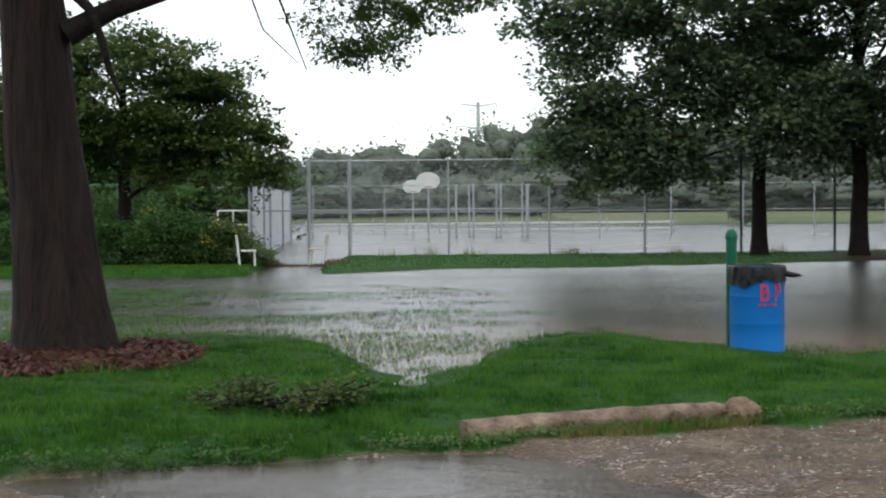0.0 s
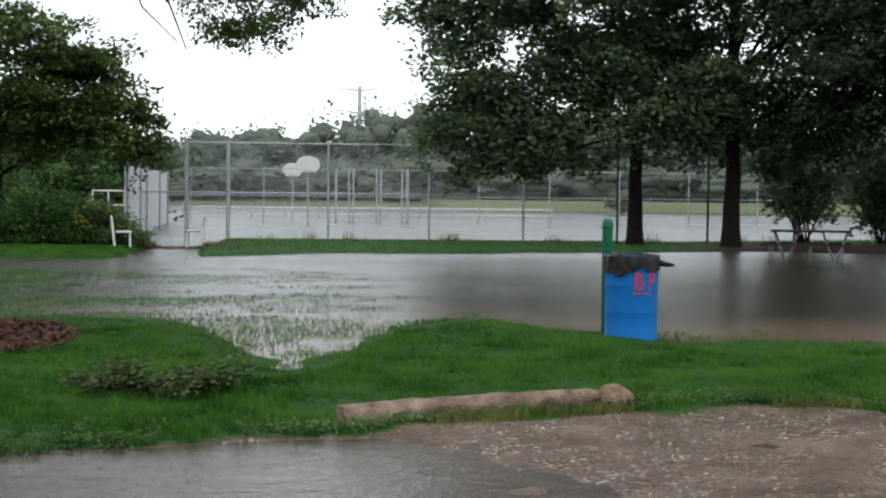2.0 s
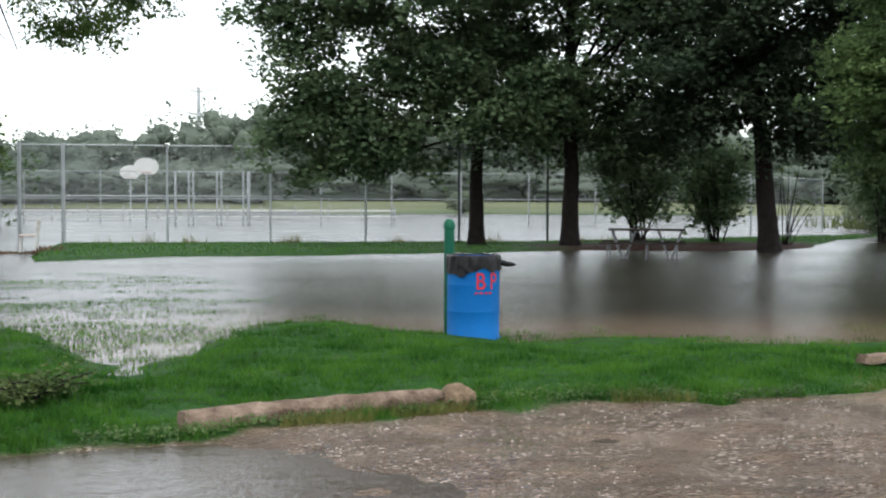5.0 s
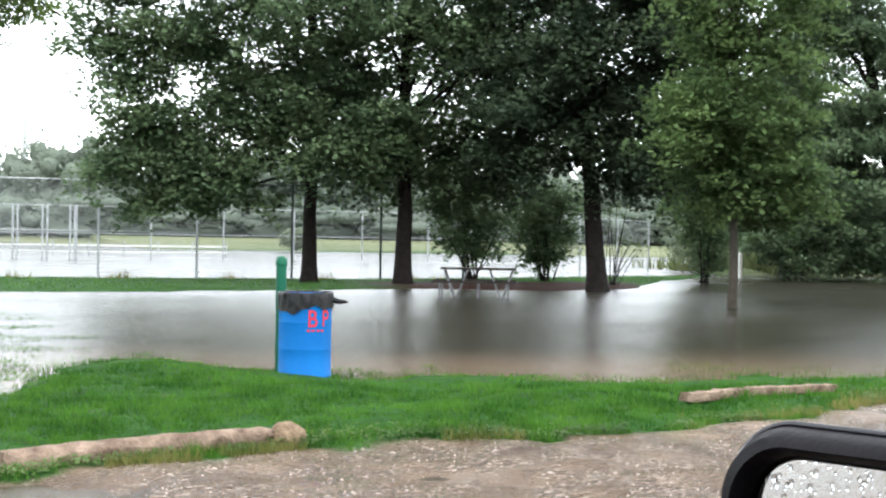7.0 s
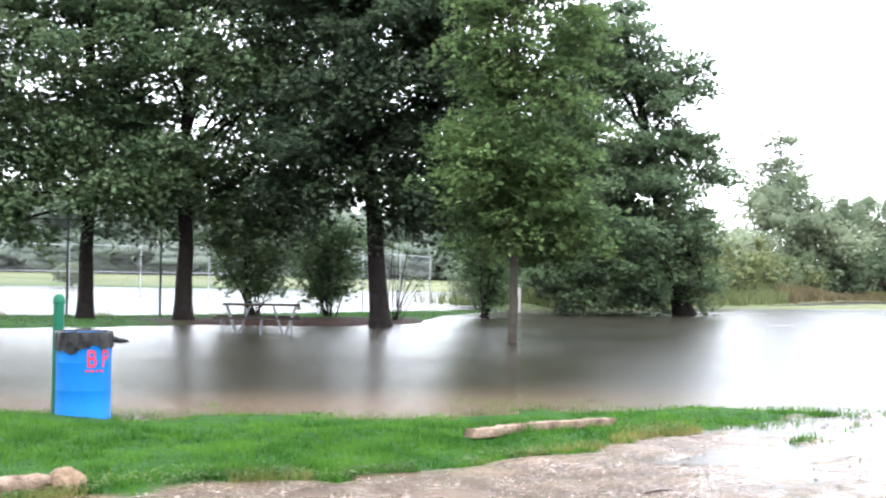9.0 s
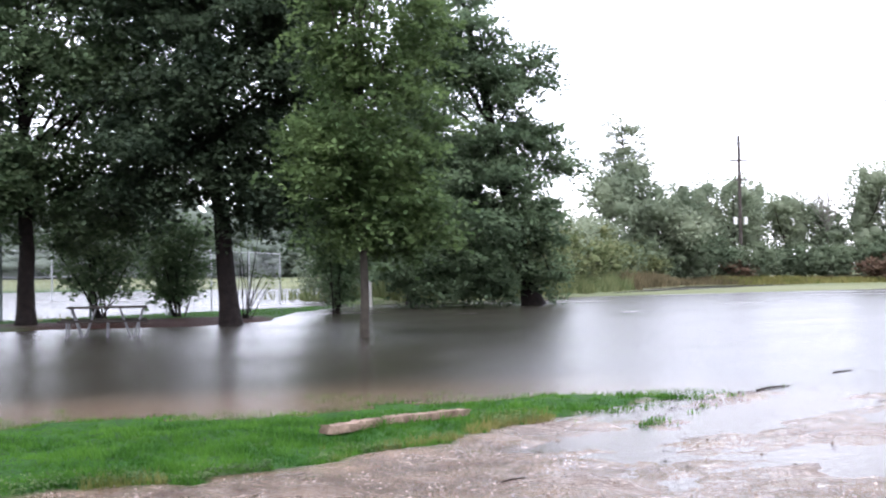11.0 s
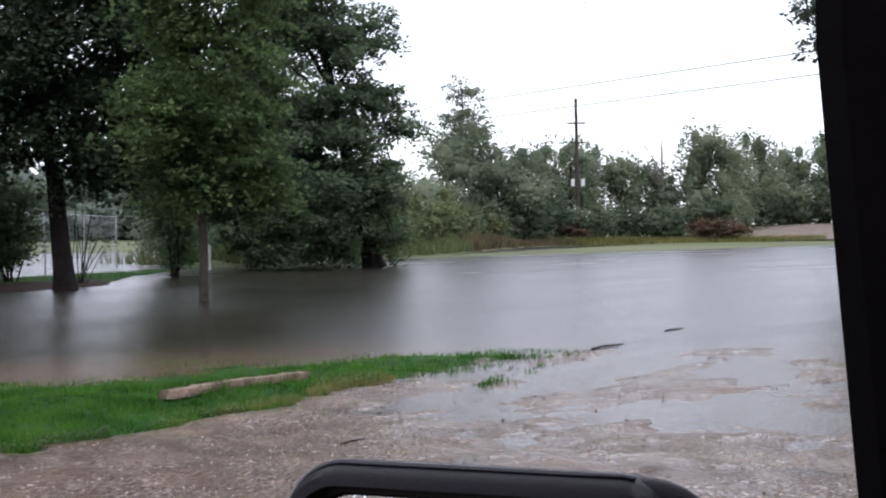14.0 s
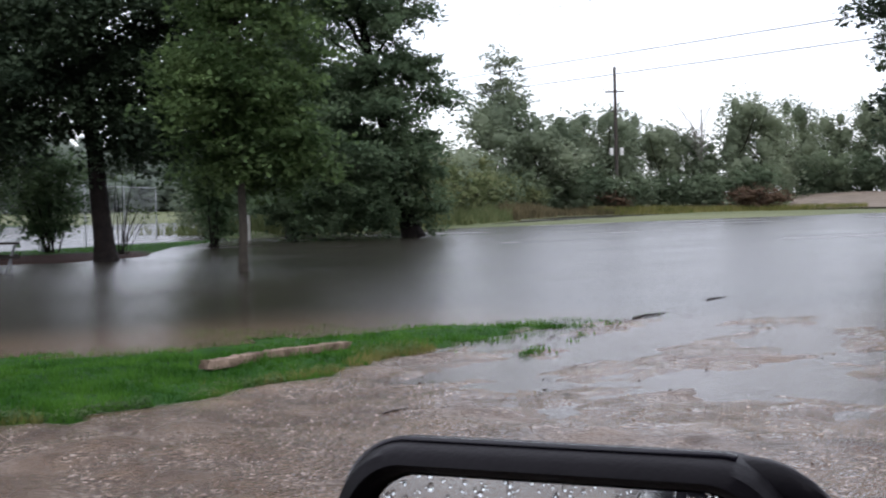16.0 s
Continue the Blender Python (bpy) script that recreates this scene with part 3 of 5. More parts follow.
rng = np.random.default_rng(11)
n, per = 90000, 8
tuft_x, tuft_y, tuft_h = rng.uniform(-7.5, 12.8, n), rng.uniform(7.2, 17.5, n), rng.gamma(6, 1 / 6, n)
gx_, gy_ = np.repeat(tuft_x, per) + rng.normal(0, 0.017, n * per), np.repeat(tuft_y, per) + rng.normal(0, 0.017, n * per)
th_ = np.repeat(tuft_h, per)
n *= per
lw, mu, _ = cover(gx_, gy_)
zz = height(gx_, gy_)
keep = (lw > rng.uniform(0.25, 1, n)) & (mu < 0.35) & (zz > rng.uniform(-0.035, 0.05, n) + 0.05 * vnoise(gx_, gy_, 0.4, 33)) & (gy_ < 8.6 + rng.uniform(0, 1, n) ** 0.7 * 9.5)
gx_, gy_, th_ = gx_[keep], gy_[keep], th_[keep]
edge_d = gy_ - road_edge(gx_)
tall = (1 + 0.4 * vnoise(gx_, gy_, 0.6, 21) + 0.5 * np.maximum(vnoise(gx_, gy_, 0.22, 20), -0.4)) * (0.2 + 0.8 * step(-0.6, 2.2, bank_edge(gx_) - gy_)) + 0.7 * step(0.6, 0.1, edge_d) * (0.5 + 0.5 * vnoise(gx_, gy_, 0.25, 22))
blades("lawn_grass", gx_, gy_, rng.uniform(0.022, 0.058, len(gx_)) * tall * th_, rng.uniform(0.006, 0.014, len(gx_)), rng, GRASS, "short bright green wet lawn grass on the bank", bend=0.75)

n = 430000
gx_, gy_ = np.concatenate([rng.uniform(-13, 5.0, n), rng.uniform(1.0, 12.5, 60000)]), np.concatenate([rng.uniform(11.6, 33.5, n), rng.uniform(11.6, 17.5, 60000)])
n += 60000
zz = height(gx_, gy_)
patch = 0.5 * vnoise(gx_ * 0.6, gy_ * 1.5, 1.3, 23) + 0.45 * vnoise(gx_ * 0.7, gy_ * 1.6, 0.45, 24) + 0.3 * vnoise(gx_, gy_, 0.16, 28)
dens = 0.9 * step(1.0, -5.0, gx_ + 0.12 * (gy_ - 16)) + 0.5 * step(3.4, 0.0, gx_) * step(21, 15, gy_) + 0.28 * step(3.5, -1, gx_) * step(28, 20, gy_) - 0.3 + patch * 1.7 + 0.35 * step(-1.5, -5, gx_) * step(20, 26, gy_)
fringe = step(0.9, 0.0, gy_ - bank_edge(gx_)) * step(-0.6, 0.0, gy_ - bank_edge(gx_))
dens = np.maximum(dens, (0.55 + 0.7 * patch) * fringe) + (0.3 + 0.9 * patch) * np.exp(-((gx_ + 0.2) / 1.1) ** 4 - ((gy_ - 13.9) / 2.8) ** 4)
keep = (zz < 0.015) & (zz > -0.085) & (dens > rng.uniform(0, 1, n))
gx_, gy_ = gx_[keep], gy_[keep]
deep = -np.minimum(height(gx_, gy_), 0)
blades("drowned_grass", gx_, gy_, 0.012 + deep + rng.uniform(0.0, 0.045, len(gx_)), rng.uniform(0.010, 0.026, len(gx_)), rng, GRASS, "sparse grass tips standing out of shallow flood water", bend=0.7)

n = 60000
gx_, gy_ = np.concatenate([rng.uniform(-3.5, 34, n), rng.uniform(-14, -4.3, n // 2)]), np.concatenate([rng.uniform(32, 58, n), rng.uniform(31, 40, n // 2)])
_, mu, _ = cover(gx_, gy_)
keep = (height(gx_, gy_) > 0.0) & (mu < 0.4)
gx_, gy_ = gx_[keep], gy_[keep]
blades("verge_grass", gx_, gy_, rng.uniform(0.025, 0.075, len(gx_)), rng.uniform(0.02, 0.045, len(gx_)), rng, GRASS, "green mown verge along the court fence")

# tufts and weeds at the drive's edge and out into the water
n = 3400
s = rng.uniform(0, 1, n) ** 0.9
tx = 9.3 + s * 7.2 + rng.normal(0, 0.25, n)
ty = 11.6 + s * 2.6 + rng.normal(0, 0.22, n)
keep = vnoise(tx, ty, 0.4, 25) > 0.15 + 0.25 * s
blades("edge_tufts", tx[keep], ty[keep], rng.uniform(0.05, 0.13, keep.sum()), rng.uniform(0.008, 0.018, keep.sum()), rng, GRASS, "straggling green tufts at the waterline")
n = 5200
s = rng.uniform(0, 1, n)
tx, ty = 8.6 + s * 4.4 + rng.normal(0, 0.16, n), 10.25 + s * 2.65 + rng.normal(0, 0.13, n)
keep = vnoise(tx, ty, 0.45, 36) > 0.3 + 0.1 * s
blades("mud_tufts", tx[keep], ty[keep], rng.uniform(0.03, 0.09, keep.sum()), rng.uniform(0.008, 0.02, keep.sum()), rng, GRASS, "muddy green tufts stranded on the wet drive")
n = 9000
tx = rng.uniform(0.5, 9.5, n)
ty = road_edge(tx) + np.abs(rng.normal(0, 0.18, n)) - 0.05
keep = vnoise(tx, ty, 0.5, 26) > -0.1
blades("dry_edge_grass", tx[keep], ty[keep], rng.uniform(0.03, 0.11, keep.sum()), rng.uniform(0.006, 0.012, keep.sum()), rng, GRASS_DRY, "yellowed trampled grass on the gravel edge")

n = 5200
tx = rng.uniform(-3.2, 9.0, n)
ty = road_edge(tx) + np.abs(rng.normal(0, 0.16, n))
keep = vnoise(tx, ty, 0.35, 31) > -0.05
tx, ty = tx[keep], ty[keep]
pw = np.stack([tx, ty, height(tx, ty) + rng.uniform(0.01, 0.07, len(tx))], -1)
tagged(new("edge_weeds", mesh_np("edge_weeds", *leaves_np(pw, 0.04, rng, 0.0, 0.6), LEAF_BRIGHT)), "small broad-leaved weeds along the drive's edge", "weeds", kind="stuff")

# ---- trees ----
tree("old_tree", -3.69, 13.7, 0.10, 9.0, 0.45,
     [(-0.6, 0.5, 7.6, 4.2, 4.0, 2.2), (1.6, 0, 6.4, 2.6, 3.4, 1.6), (-3, -1, 6.6, 2.8, 3.0, 1.8), (0.5, 1.5, 9.2, 3.2, 3.2, 1.8)],
     22000, 0.14, LEAF_LOCUST, BARK_OLD, 31, "old tree with thick dark furrowed trunk rising from a mulch ring", n_limbs=14, lean=(-0.75, 0.1), flare=1.4, sides=37, bumpy=0.028, low=0.55)
old = bpy.data.objects["old_tree"]
rng = np.random.default_rng(32)
# the low limb that reaches over the drive side and its hanging leaf sprays
limb = [np.array([(0.05, 0, 3.15), (0.5, 0.05, 3.40), (1.15, 0.1, 3.62), (2.0, -0.1, 4.0), (3.1, -0.3, 4.15), (4.2, -0.5, 3.9)])]
piece = [tube_np(limb[0], [0.13, 0.10, 0.085, 0.07, 0.05, 0.02], 9)]
hang = [((1.9, -0.1, 3.95), (2.15, -0.4, 3.5), (2.45, -0.55, 2.72)), ((2.6, -0.2, 4.1), (2.9, -0.5, 3.6), (3.1, -0.6, 2.95)),
        ((3.2, -0.3, 4.15), (3.5, -0.5, 3.7), (3.8, -0.6, 3.15)), ((3.4, -0.3, 4.1), (4.0, -0.5, 3.6), (4.35, -0.6, 3.35))]
for h in hang:
    piece.append(tube_np(np.array(h), [0.022, 0.014, 0.006], 5))
piece.append(tube_np(np.array([(0.1, -0.1, 3.6), (0.33, -0.15, 3.36), (0.44, -0.15, 3.05), (0.50, -0.15, 2.8), (0.60, -0.15, 2.55)]), [0.07, 0.05, 0.04, 0.03, 0.012], 8))
piece.append(tube_np(np.array([(1.85, -0.3, 3.95), (1.9, -0.5, 3.5), (2.05, -0.6, 3.1), (2.38, -0.6, 2.78)]), [0.014, 0.010, 0.008, 0.004], 5))
for v, f in piece:
    child("limb", mesh_np("limb", v, f, BARK, True), old)
sprays = []
for c, r, k in (((3.0, -0.55, 3.02), (0.42, 0.4, 0.22), 700), ((2.7, -0.5, 3.35), (0.4, 0.4, 0.22), 500), ((3.45, -0.55, 3.3), (0.45, 0.4, 0.22), 700), ((3.9, -0.55, 3.5), (0.4, 0.4, 0.18), 600), ((4.2, -0.55, 3.5), (0.2, 0.3, 0.12), 200), ((3.3, -0.5, 3.75), (0.8, 0.5, 0.25), 900), ((2.9, -0.5, 2.85), (0.25, 0.2, 0.12), 160)):
    cc = np.array(c) + rng.uniform(-1.0, 1.0, (k // 24, 3)) * np.array(r)
    sprays.append(np.repeat(cc, 24, 0) + rng.uniform(-1, 1, (k // 24 * 24, 3)) * np.array([0.13, 0.13, 0.07]))
child("leaf_spray", mesh_np("leaf_spray", *leaves_np(np.vstack([q + rng.uniform(-0.05, 0.05, q.shape) for q in sprays * 3]), 0.052, rng, 0.5, 0.6), LEAF_LOCUST), old)

tree("shade_tree", -9.4, 41.5, 0.05, 6.5, 0.26,
     [(0, -0.5, 5.0, 3.0, 3, 2.0), (2.4, -1, 4.2, 1.7, 2.0, 1.2), (-2.5, -0.5, 4.6, 2.2, 2.4, 1.6), (3.8, -1.6, 3.5, 0.95, 1.0, 0.9), (1.6, -1.4, 3.2, 1.4, 1.4, 0.7), (4.4, -1.7, 2.8, 0.45, 0.5, 0.7), (2.9, -1.4, 4.9, 1.1, 1.2, 0.9), (0.4, -1.4, 3.4, 1.6, 1.4, 0.8)],
     62000, 0.145, LEAF_LOCUST, BARK, 33, "spreading yellow-green park tree beside the shrubs", n_limbs=16, spread=0.4, per=120)
tree("maple", 9.43, 41.6, 0.05, 11.5, 0.24,
     [(0, 0, 7.8, 4.4, 4.4, 3.6), (-4.0, -0.8, 5.6, 2.3, 2.2, 2.0), (-4.4, -0.5, 8.2, 2.2, 2.2, 2.2), (-4.1, -1.3, 2.7, 1.5, 1.6, 0.9), (-5.6, -0.8, 3.6, 1.1, 1.2, 1.0), (-2.6, -1.4, 2.9, 1.2, 1.4, 0.8), (2.4, -1.4, 4.2, 2.2, 2.0, 1.5), (0.3, -2.6, 4.4, 2.6, 1.6, 1.5), (-1.0, 0, 11, 3.5, 3.4, 2.4), (-0.4, 0, 13.6, 2.6, 2.6, 2.0), (-5.2, -0.8, 5.0, 1.2, 1.2, 1.1), (-4.2, -1.0, 4.4, 1.5, 1.4, 1.0), (-3.0, -1.2, 4.3, 2.2, 1.6, 1.1), (-1.2, -1.0, 4.6, 1.8, 1.6, 1.0), (-6.0, -0.5, 7.0, 1.1, 1.3, 1.5), (-5.6, -0.4, 9.2, 1.2, 1.3, 1.2)],
     106000, 0.175, LEAF_MAPLE, BARK, 41, "dense dark green maple on the verge beside the court", group="maples by the court", n_limbs=22, spread=0.55, per=200, flat=0.75)
tree("maple", 12.1, 40.6, 0.05, 12.0, 0.27,
     [(0.5, 0.5, 7.6, 4.4, 4.2, 3.8), (-1.8, -0.8, 3.9, 1.8, 2.0, 1.2), (2.4, -0.8, 3.7, 2.0, 2.0, 1.3), (0.8, 0, 11, 3.8, 3.6, 2.6), (0.6, 0, 13.8, 2.8, 2.8, 2.0), (2.2, -2.0, 6.4, 2.6, 1.9, 2.2)],
     72000, 0.175, LEAF_MAPLE, BARK, 42, "maple with stout dark trunk at the bed's end", group="maples by the court", spread=0.55, per=200, flat=0.75, n_limbs=20)
tree("maple", 17.1, 37.4, 0.03, 12.5, 0.29,
     [(0, 0, 7.8, 4.2, 4.2, 4.2), (-2.6, -0.8, 4.3, 2.0, 2.0, 1.4), (2.0, -0.5, 4.4, 2.0, 2.0, 1.7), (0.2, -1.2, 4.0, 1.8, 1.6, 1.1), (-0.3, -1.8, 6.6, 2.2, 1.6, 2.0), (0, 0, 11.5, 3.8, 3.8, 2.6), (0, 0, 14.2, 2.9, 2.9, 2.0), (-0.2, -1.6, 9.0, 3.0, 2.2, 2.2)],
     112000, 0.185, LEAF_DARK, BARK, 43, "dark maple rising from a mulch bed in the flood", group="maples by the court", spread=0.55, per=200, flat=0.75, n_limbs=20, lean=(-0.9, 0.3))
tree("young_tree", 16.2, 28.1, -0.08, 9.5, 0.11,
     [(0.3, 0, 5.0, 1.9, 1.9, 1.9), (0.3, 0, 3.1, 1.55, 1.5, 1.2), (0.4, 0, 7.4, 2.0, 1.8, 2.0), (1.1, -0.2, 2.7, 1.15, 1.1, 0.8), (-0.7, -0.2, 4.2, 1.4, 1.2, 1.2), (0.5, 0, 9.4, 1.4, 1.4, 1.2)],
     40000, 0.145, LEAF_BRIGHT, BARK_PALE, 44, "slender bright green tree standing in flood water", n_limbs=18, spread=0.36, per=90, flare=1.15, low=0.25)
tree("big_willow", 36.0, 48.0, 0.1, 12.5, 0.4,
     [(-3.6, 0, 8.0, 3.0, 3.4, 3.4), (-4.6, -1, 4.2, 3.0, 3, 3.0), (-1.8, 0, 4.2, 2.0, 2.6, 2.8), (-4.0, 0, 11.2, 2.3, 2.6, 2.0), (-0.4, -0.6, 7.0, 1.1, 1.2, 1.0), (-0.7, -0.6, 9.6, 1.2, 1.3, 1.3), (-0.2, -0.8, 3.6, 0.8, 1.0, 1.6), (1.3, -0.6, 5.9, 1.0, 0.8, 0.5), (-4.5, 0, 1.4, 3.2, 2.4, 1.3), (-1.6, 0, 1.3, 1.6, 1.8, 1.1), (0.1, -0.9, 1.0, 0.9, 0.9, 0.95)],
     80000, 0.19, LEAF_WILLOW, BARK, 45, "tall dark tree at the water's far edge", n_limbs=20, spread=0.5, lean=(-3.4, 0))
tree("edge_tree", 34.0, 54.5, 0.1, 9.0, 0.25,
     [(0, 0, 6.5, 3.2, 3, 3.6), (-2.0, -1, 3.4, 2.6, 2, 2.6), (2.0, -1, 2.6, 2.6, 2, 2.4)],
     34000, 0.26, LEAF_WILLOW, BARK, 46, "dark tree in the belt behind the flood", n_limbs=12, spread=0.6, shell=0.3)
tree("overhanging_tree", 34.6, 20.4, 0.05, 9.5, 0.3,
     [(-1.4, 2.2, 6.9, 1.2, 1.2, 1.1), (0.2, 0.8, 8.6, 2.6, 2.4, 1.8), (1.2, -0.6, 6.4, 2.4, 2.0, 2.4), (-1.0, 1.75, 4.8, 1.1, 1.0, 1.2), (-0.8, 1.45, 3.0, 0.9, 0.9, 1.1), (-0.4, 0.85, 1.3, 1.0, 0.9, 0.9), (0.6, 0.0, 3.4, 2.0, 1.8, 2.2)],
     32000, 0.17, LEAF_DARK, BARK, 47, "dark leafy tree at the drive's far side", n_limbs=12, spread=0.45)

# shrubs behind the verge
def shrub(name, x, y, z, blobs, count, leaf, lm, seed, label, category="shrub", stems=9, group="", spread=0.26, stem_r=0.035, shell=0.3):
    rg = np.random.default_rng(seed)
    ob = thing(name, x, y, z, 0, label, category, group)
    pts, c = clumps(blobs, count, rg, spread, 18, shell, 0.8)
    pts = pts[pts[:, 2] > 0.03]
    for t in c[rg.choice(len(c), min(stems, len(c)), replace=False)]:
        p0 = np.array([rg.normal(0, 0.12), rg.normal(0, 0.12), -0.1])
        mid = (p0 + t) / 2 + np.array([0, 0, 0.2])
        q = np.linspace(0, 1, 5)[:, None]
        child("stem", mesh_np("stem", *tube_np((1 - q) ** 2 * p0 + 2 * q * (1 - q) * mid + q * q * t, np.linspace(stem_r, 0.008, 5), 5), BARK, True), ob)
    child("foliage", mesh_np("foliage", *leaves_np(pts, leaf, rg, 0.1), lm), ob)
    return ob


shrub("lilac_bush", 15.0, 42.6, 0.05, [(0, 0, 2.0, 1.35, 1.0, 0.8), (-0.7, 0, 2.7, 1.1, 0.8, 0.8), (0.35, 0, 1.1, 0.8, 0.6, 0.45), (-0.5, 0, 1.3, 0.7, 0.6, 0.4), (-0.3, 0, 3.4, 1.3, 1.0, 0.8)], 6500, 0.17, LEAF_MAPLE, 51, "tall leggy bush behind the picnic table", stems=12, group="bushes by the fence")
shrub("lilac_bush", 18.0, 43.6, 0.05, [(0, 0, 1.6, 1.15, 0.9, 0.7), (0.2, 0, 2.6, 1.2, 0.8, 0.8), (-0.1, 0, 0.85, 0.85, 0.6, 0.4), (-0.6, 0, 2.2, 0.7, 0.6, 0.5)], 6000, 0.17, LEAF_MAPLE, 52, "rounded leafy bush by the court fence", stems=12, group="bushes by the fence")
shrub("lilac_bush", 24.6, 44.6, 0.05, [(0, 0, 1.6, 0.9, 0.9, 1.0), (-0.4, 0, 2.8, 1.3, 1.1, 0.9), (0.2, 0, 0.75, 0.5, 0.5, 0.5)], 6000, 0.18, LEAF_MAPLE, 53, "dark bush near the white post", stems=14, group="bushes by the fence")
shrub("bare_bush", 18.9, 40.2, 0.05, [(0.3, 0, 1.6, 0.9, 0.6, 0.6), (0.2, 0, 2.4, 0.6, 0.5, 0.4)], 260, 0.1, LEAF_LOCUST, 54, "nearly bare forked stems beside a maple", stems=18, stem_r=0.016)
shrub("hazy_bush", 34.0, 62.0, 0.0, [(0, 0, 1.6, 2.0, 1.6, 1.5), (1.2, 0, 1.1, 1.6, 1.5, 1.1)], 8000, 0.17, LEAF_HAZED, 55, "grey-green bush beyond the court fence", spread=0.4)
shrub("field_bush", 25.4, 118.0, 0.2, [(0, 0, 1.0, 1.3, 1.2, 0.95)], 3000, 0.22, LEAF_HAZED, 56, "round clipped bush in the far field", spread=0.3)
for k, (x, w, h) in enumerate(((-8.6, 1.5, 1.25), (-7.2, 1.25, 1.35), (-6.3, 0.9, 1.2), (-10.4, 1.5, 1.3), (-12.4, 1.6, 1.3))):
    shrub("hedge_shrub", x, 37.6 + 0.3 * (k % 2), 0.05, [(0, 0, h * 0.45, w, 0.9, h * 0.5), (w * 0.3, -0.1, h * 0.7, w * 0.6, 0.7, h * 0.35), (-w * 0.4, 0, h * 0.75, w * 0.5, 0.7, h * 0.35)], 8000, 0.09, LEAF_SHRUB, 60 + k, "dense dark green shrub at the lawn's back edge", group="shrub row", spread=0.16)
fl = shrub("flowering_shrub", -5.55, 37.4, 0.05, [(0, 0, 0.55, 0.75, 0.7, 0.55), (-0.3, -0.1, 0.9, 0.6, 0.5, 0.35), (0.6, -0.2, 0.35, 0.6, 0.5, 0.35)], 6000, 0.08, LEAF_BRIGHT, 66, "green shrub with yellow flowers beside the bench", spread=0.14)
rng = np.random.default_rng(67)
cc = np.array([(-0.75, -0.55, 0.85), (-0.7, -0.6, 0.6), (-0.35, -0.6, 1.15), (-0.55, -0.6, 0.72), (0.1, -0.5, 1.0)])
child("blossom", mesh_np("blossom", *leaves_np(np.repeat(cc, 26, 0) + rng.normal(size=(130, 3)) * 0.09, 0.055, rng), LEAF_YELLOW), fl)
shrub("wild_shrub", -10.2, 47, 0.1, [(0, 0, 1.0, 2.4, 1.2, 1.2), (-2, 0, 1.3, 2, 1.2, 1.2)], 7000, 0.14, LEAF_SHRUB, 68, "loose grey-green shrub behind the hedge", spread=0.3)

# fallen leafy branch on the lawn
br = thing("fallen_branch", -1.25, 9.75, 0.10, 0, "wilting leafy branch fallen on the lawn", "branch")
rng = np.random.default_rng(70)
br_pts, out = [], []
for k in range(26):
    a = rng.normal(0, 0.35)
    p0 = np.array([rng.uniform(-0.35, 0.5), rng.normal(0, 0.13) + 0.15, 0.02])
    t = p0 + np.array([rng.normal(0.05, 0.25), rng.normal(0, 0.2), rng.uniform(0.03, 0.17)])
    out.append(tube_np([p0, (p0 + t) / 2 + [0, 0, 0.04], t], [0.012, 0.008, 0.004], 5))
    br_pts.append(np.repeat((p0 + (t - p0) * rng.uniform(0.4, 1.05, (8, 1))), 9, 0) + rng.normal(size=(72, 3)) * [0.06, 0.06, 0.035])
out.append(tube_np([(-0.3, 0.1, 0.03), (0.2, 0.25, 0.06), (0.55, 0.7, 0.06), (0.75, 1.25, 0.05)], [0.02, 0.02, 0.016, 0.008], 6))
tail = np.array([(0.55, 0.75, 0.1), (0.65, 1.0, 0.1), (0.72, 1.2, 0.09), (0.6, 0.9, 0.14)])
br_pts.append(np.repeat(tail, 16, 0) + rng.normal(size=(64, 3)) * [0.09, 0.09, 0.05])
for v, f in out:
    child("twig", mesh_np("twig", v, f, BARK, True), br)
child("foliage", mesh_np("foliage", *leaves_np(np.vstack(br_pts), 0.045, rng, 0.1), leaf_mat("wilted_green", (0.045, 0.085, 0.025), (0.13, 0.155, 0.055))), br)

# ---- far woods ----
def lump(x, y, z, rx, ry, rz, rg):
    """Verts and quads of an uneven leafy mass."""
    n, m = 7, 10
    th, ph = np.meshgrid(np.linspace(0.06, math.pi - 0.06, n), np.arange(m) * 2 * math.pi / m, indexing="ij")
    q = 1 + rg.normal(0, 0.14, (n, m))
    v = np.stack([x + rx * q * np.sin(th) * np.cos(ph), y + ry * q * np.sin(th) * np.sin(ph), z + rz * q * np.cos(th)], -1).reshape(-1, 3)
    i, j = np.meshgrid(np.arange(n - 1), np.arange(m), indexing="ij")
    k = (j + 1) % m
    return v, np.stack([i * m + j, (i + 1) * m + j, (i + 1) * m + k, i * m + k], -1).reshape(-1, 4)


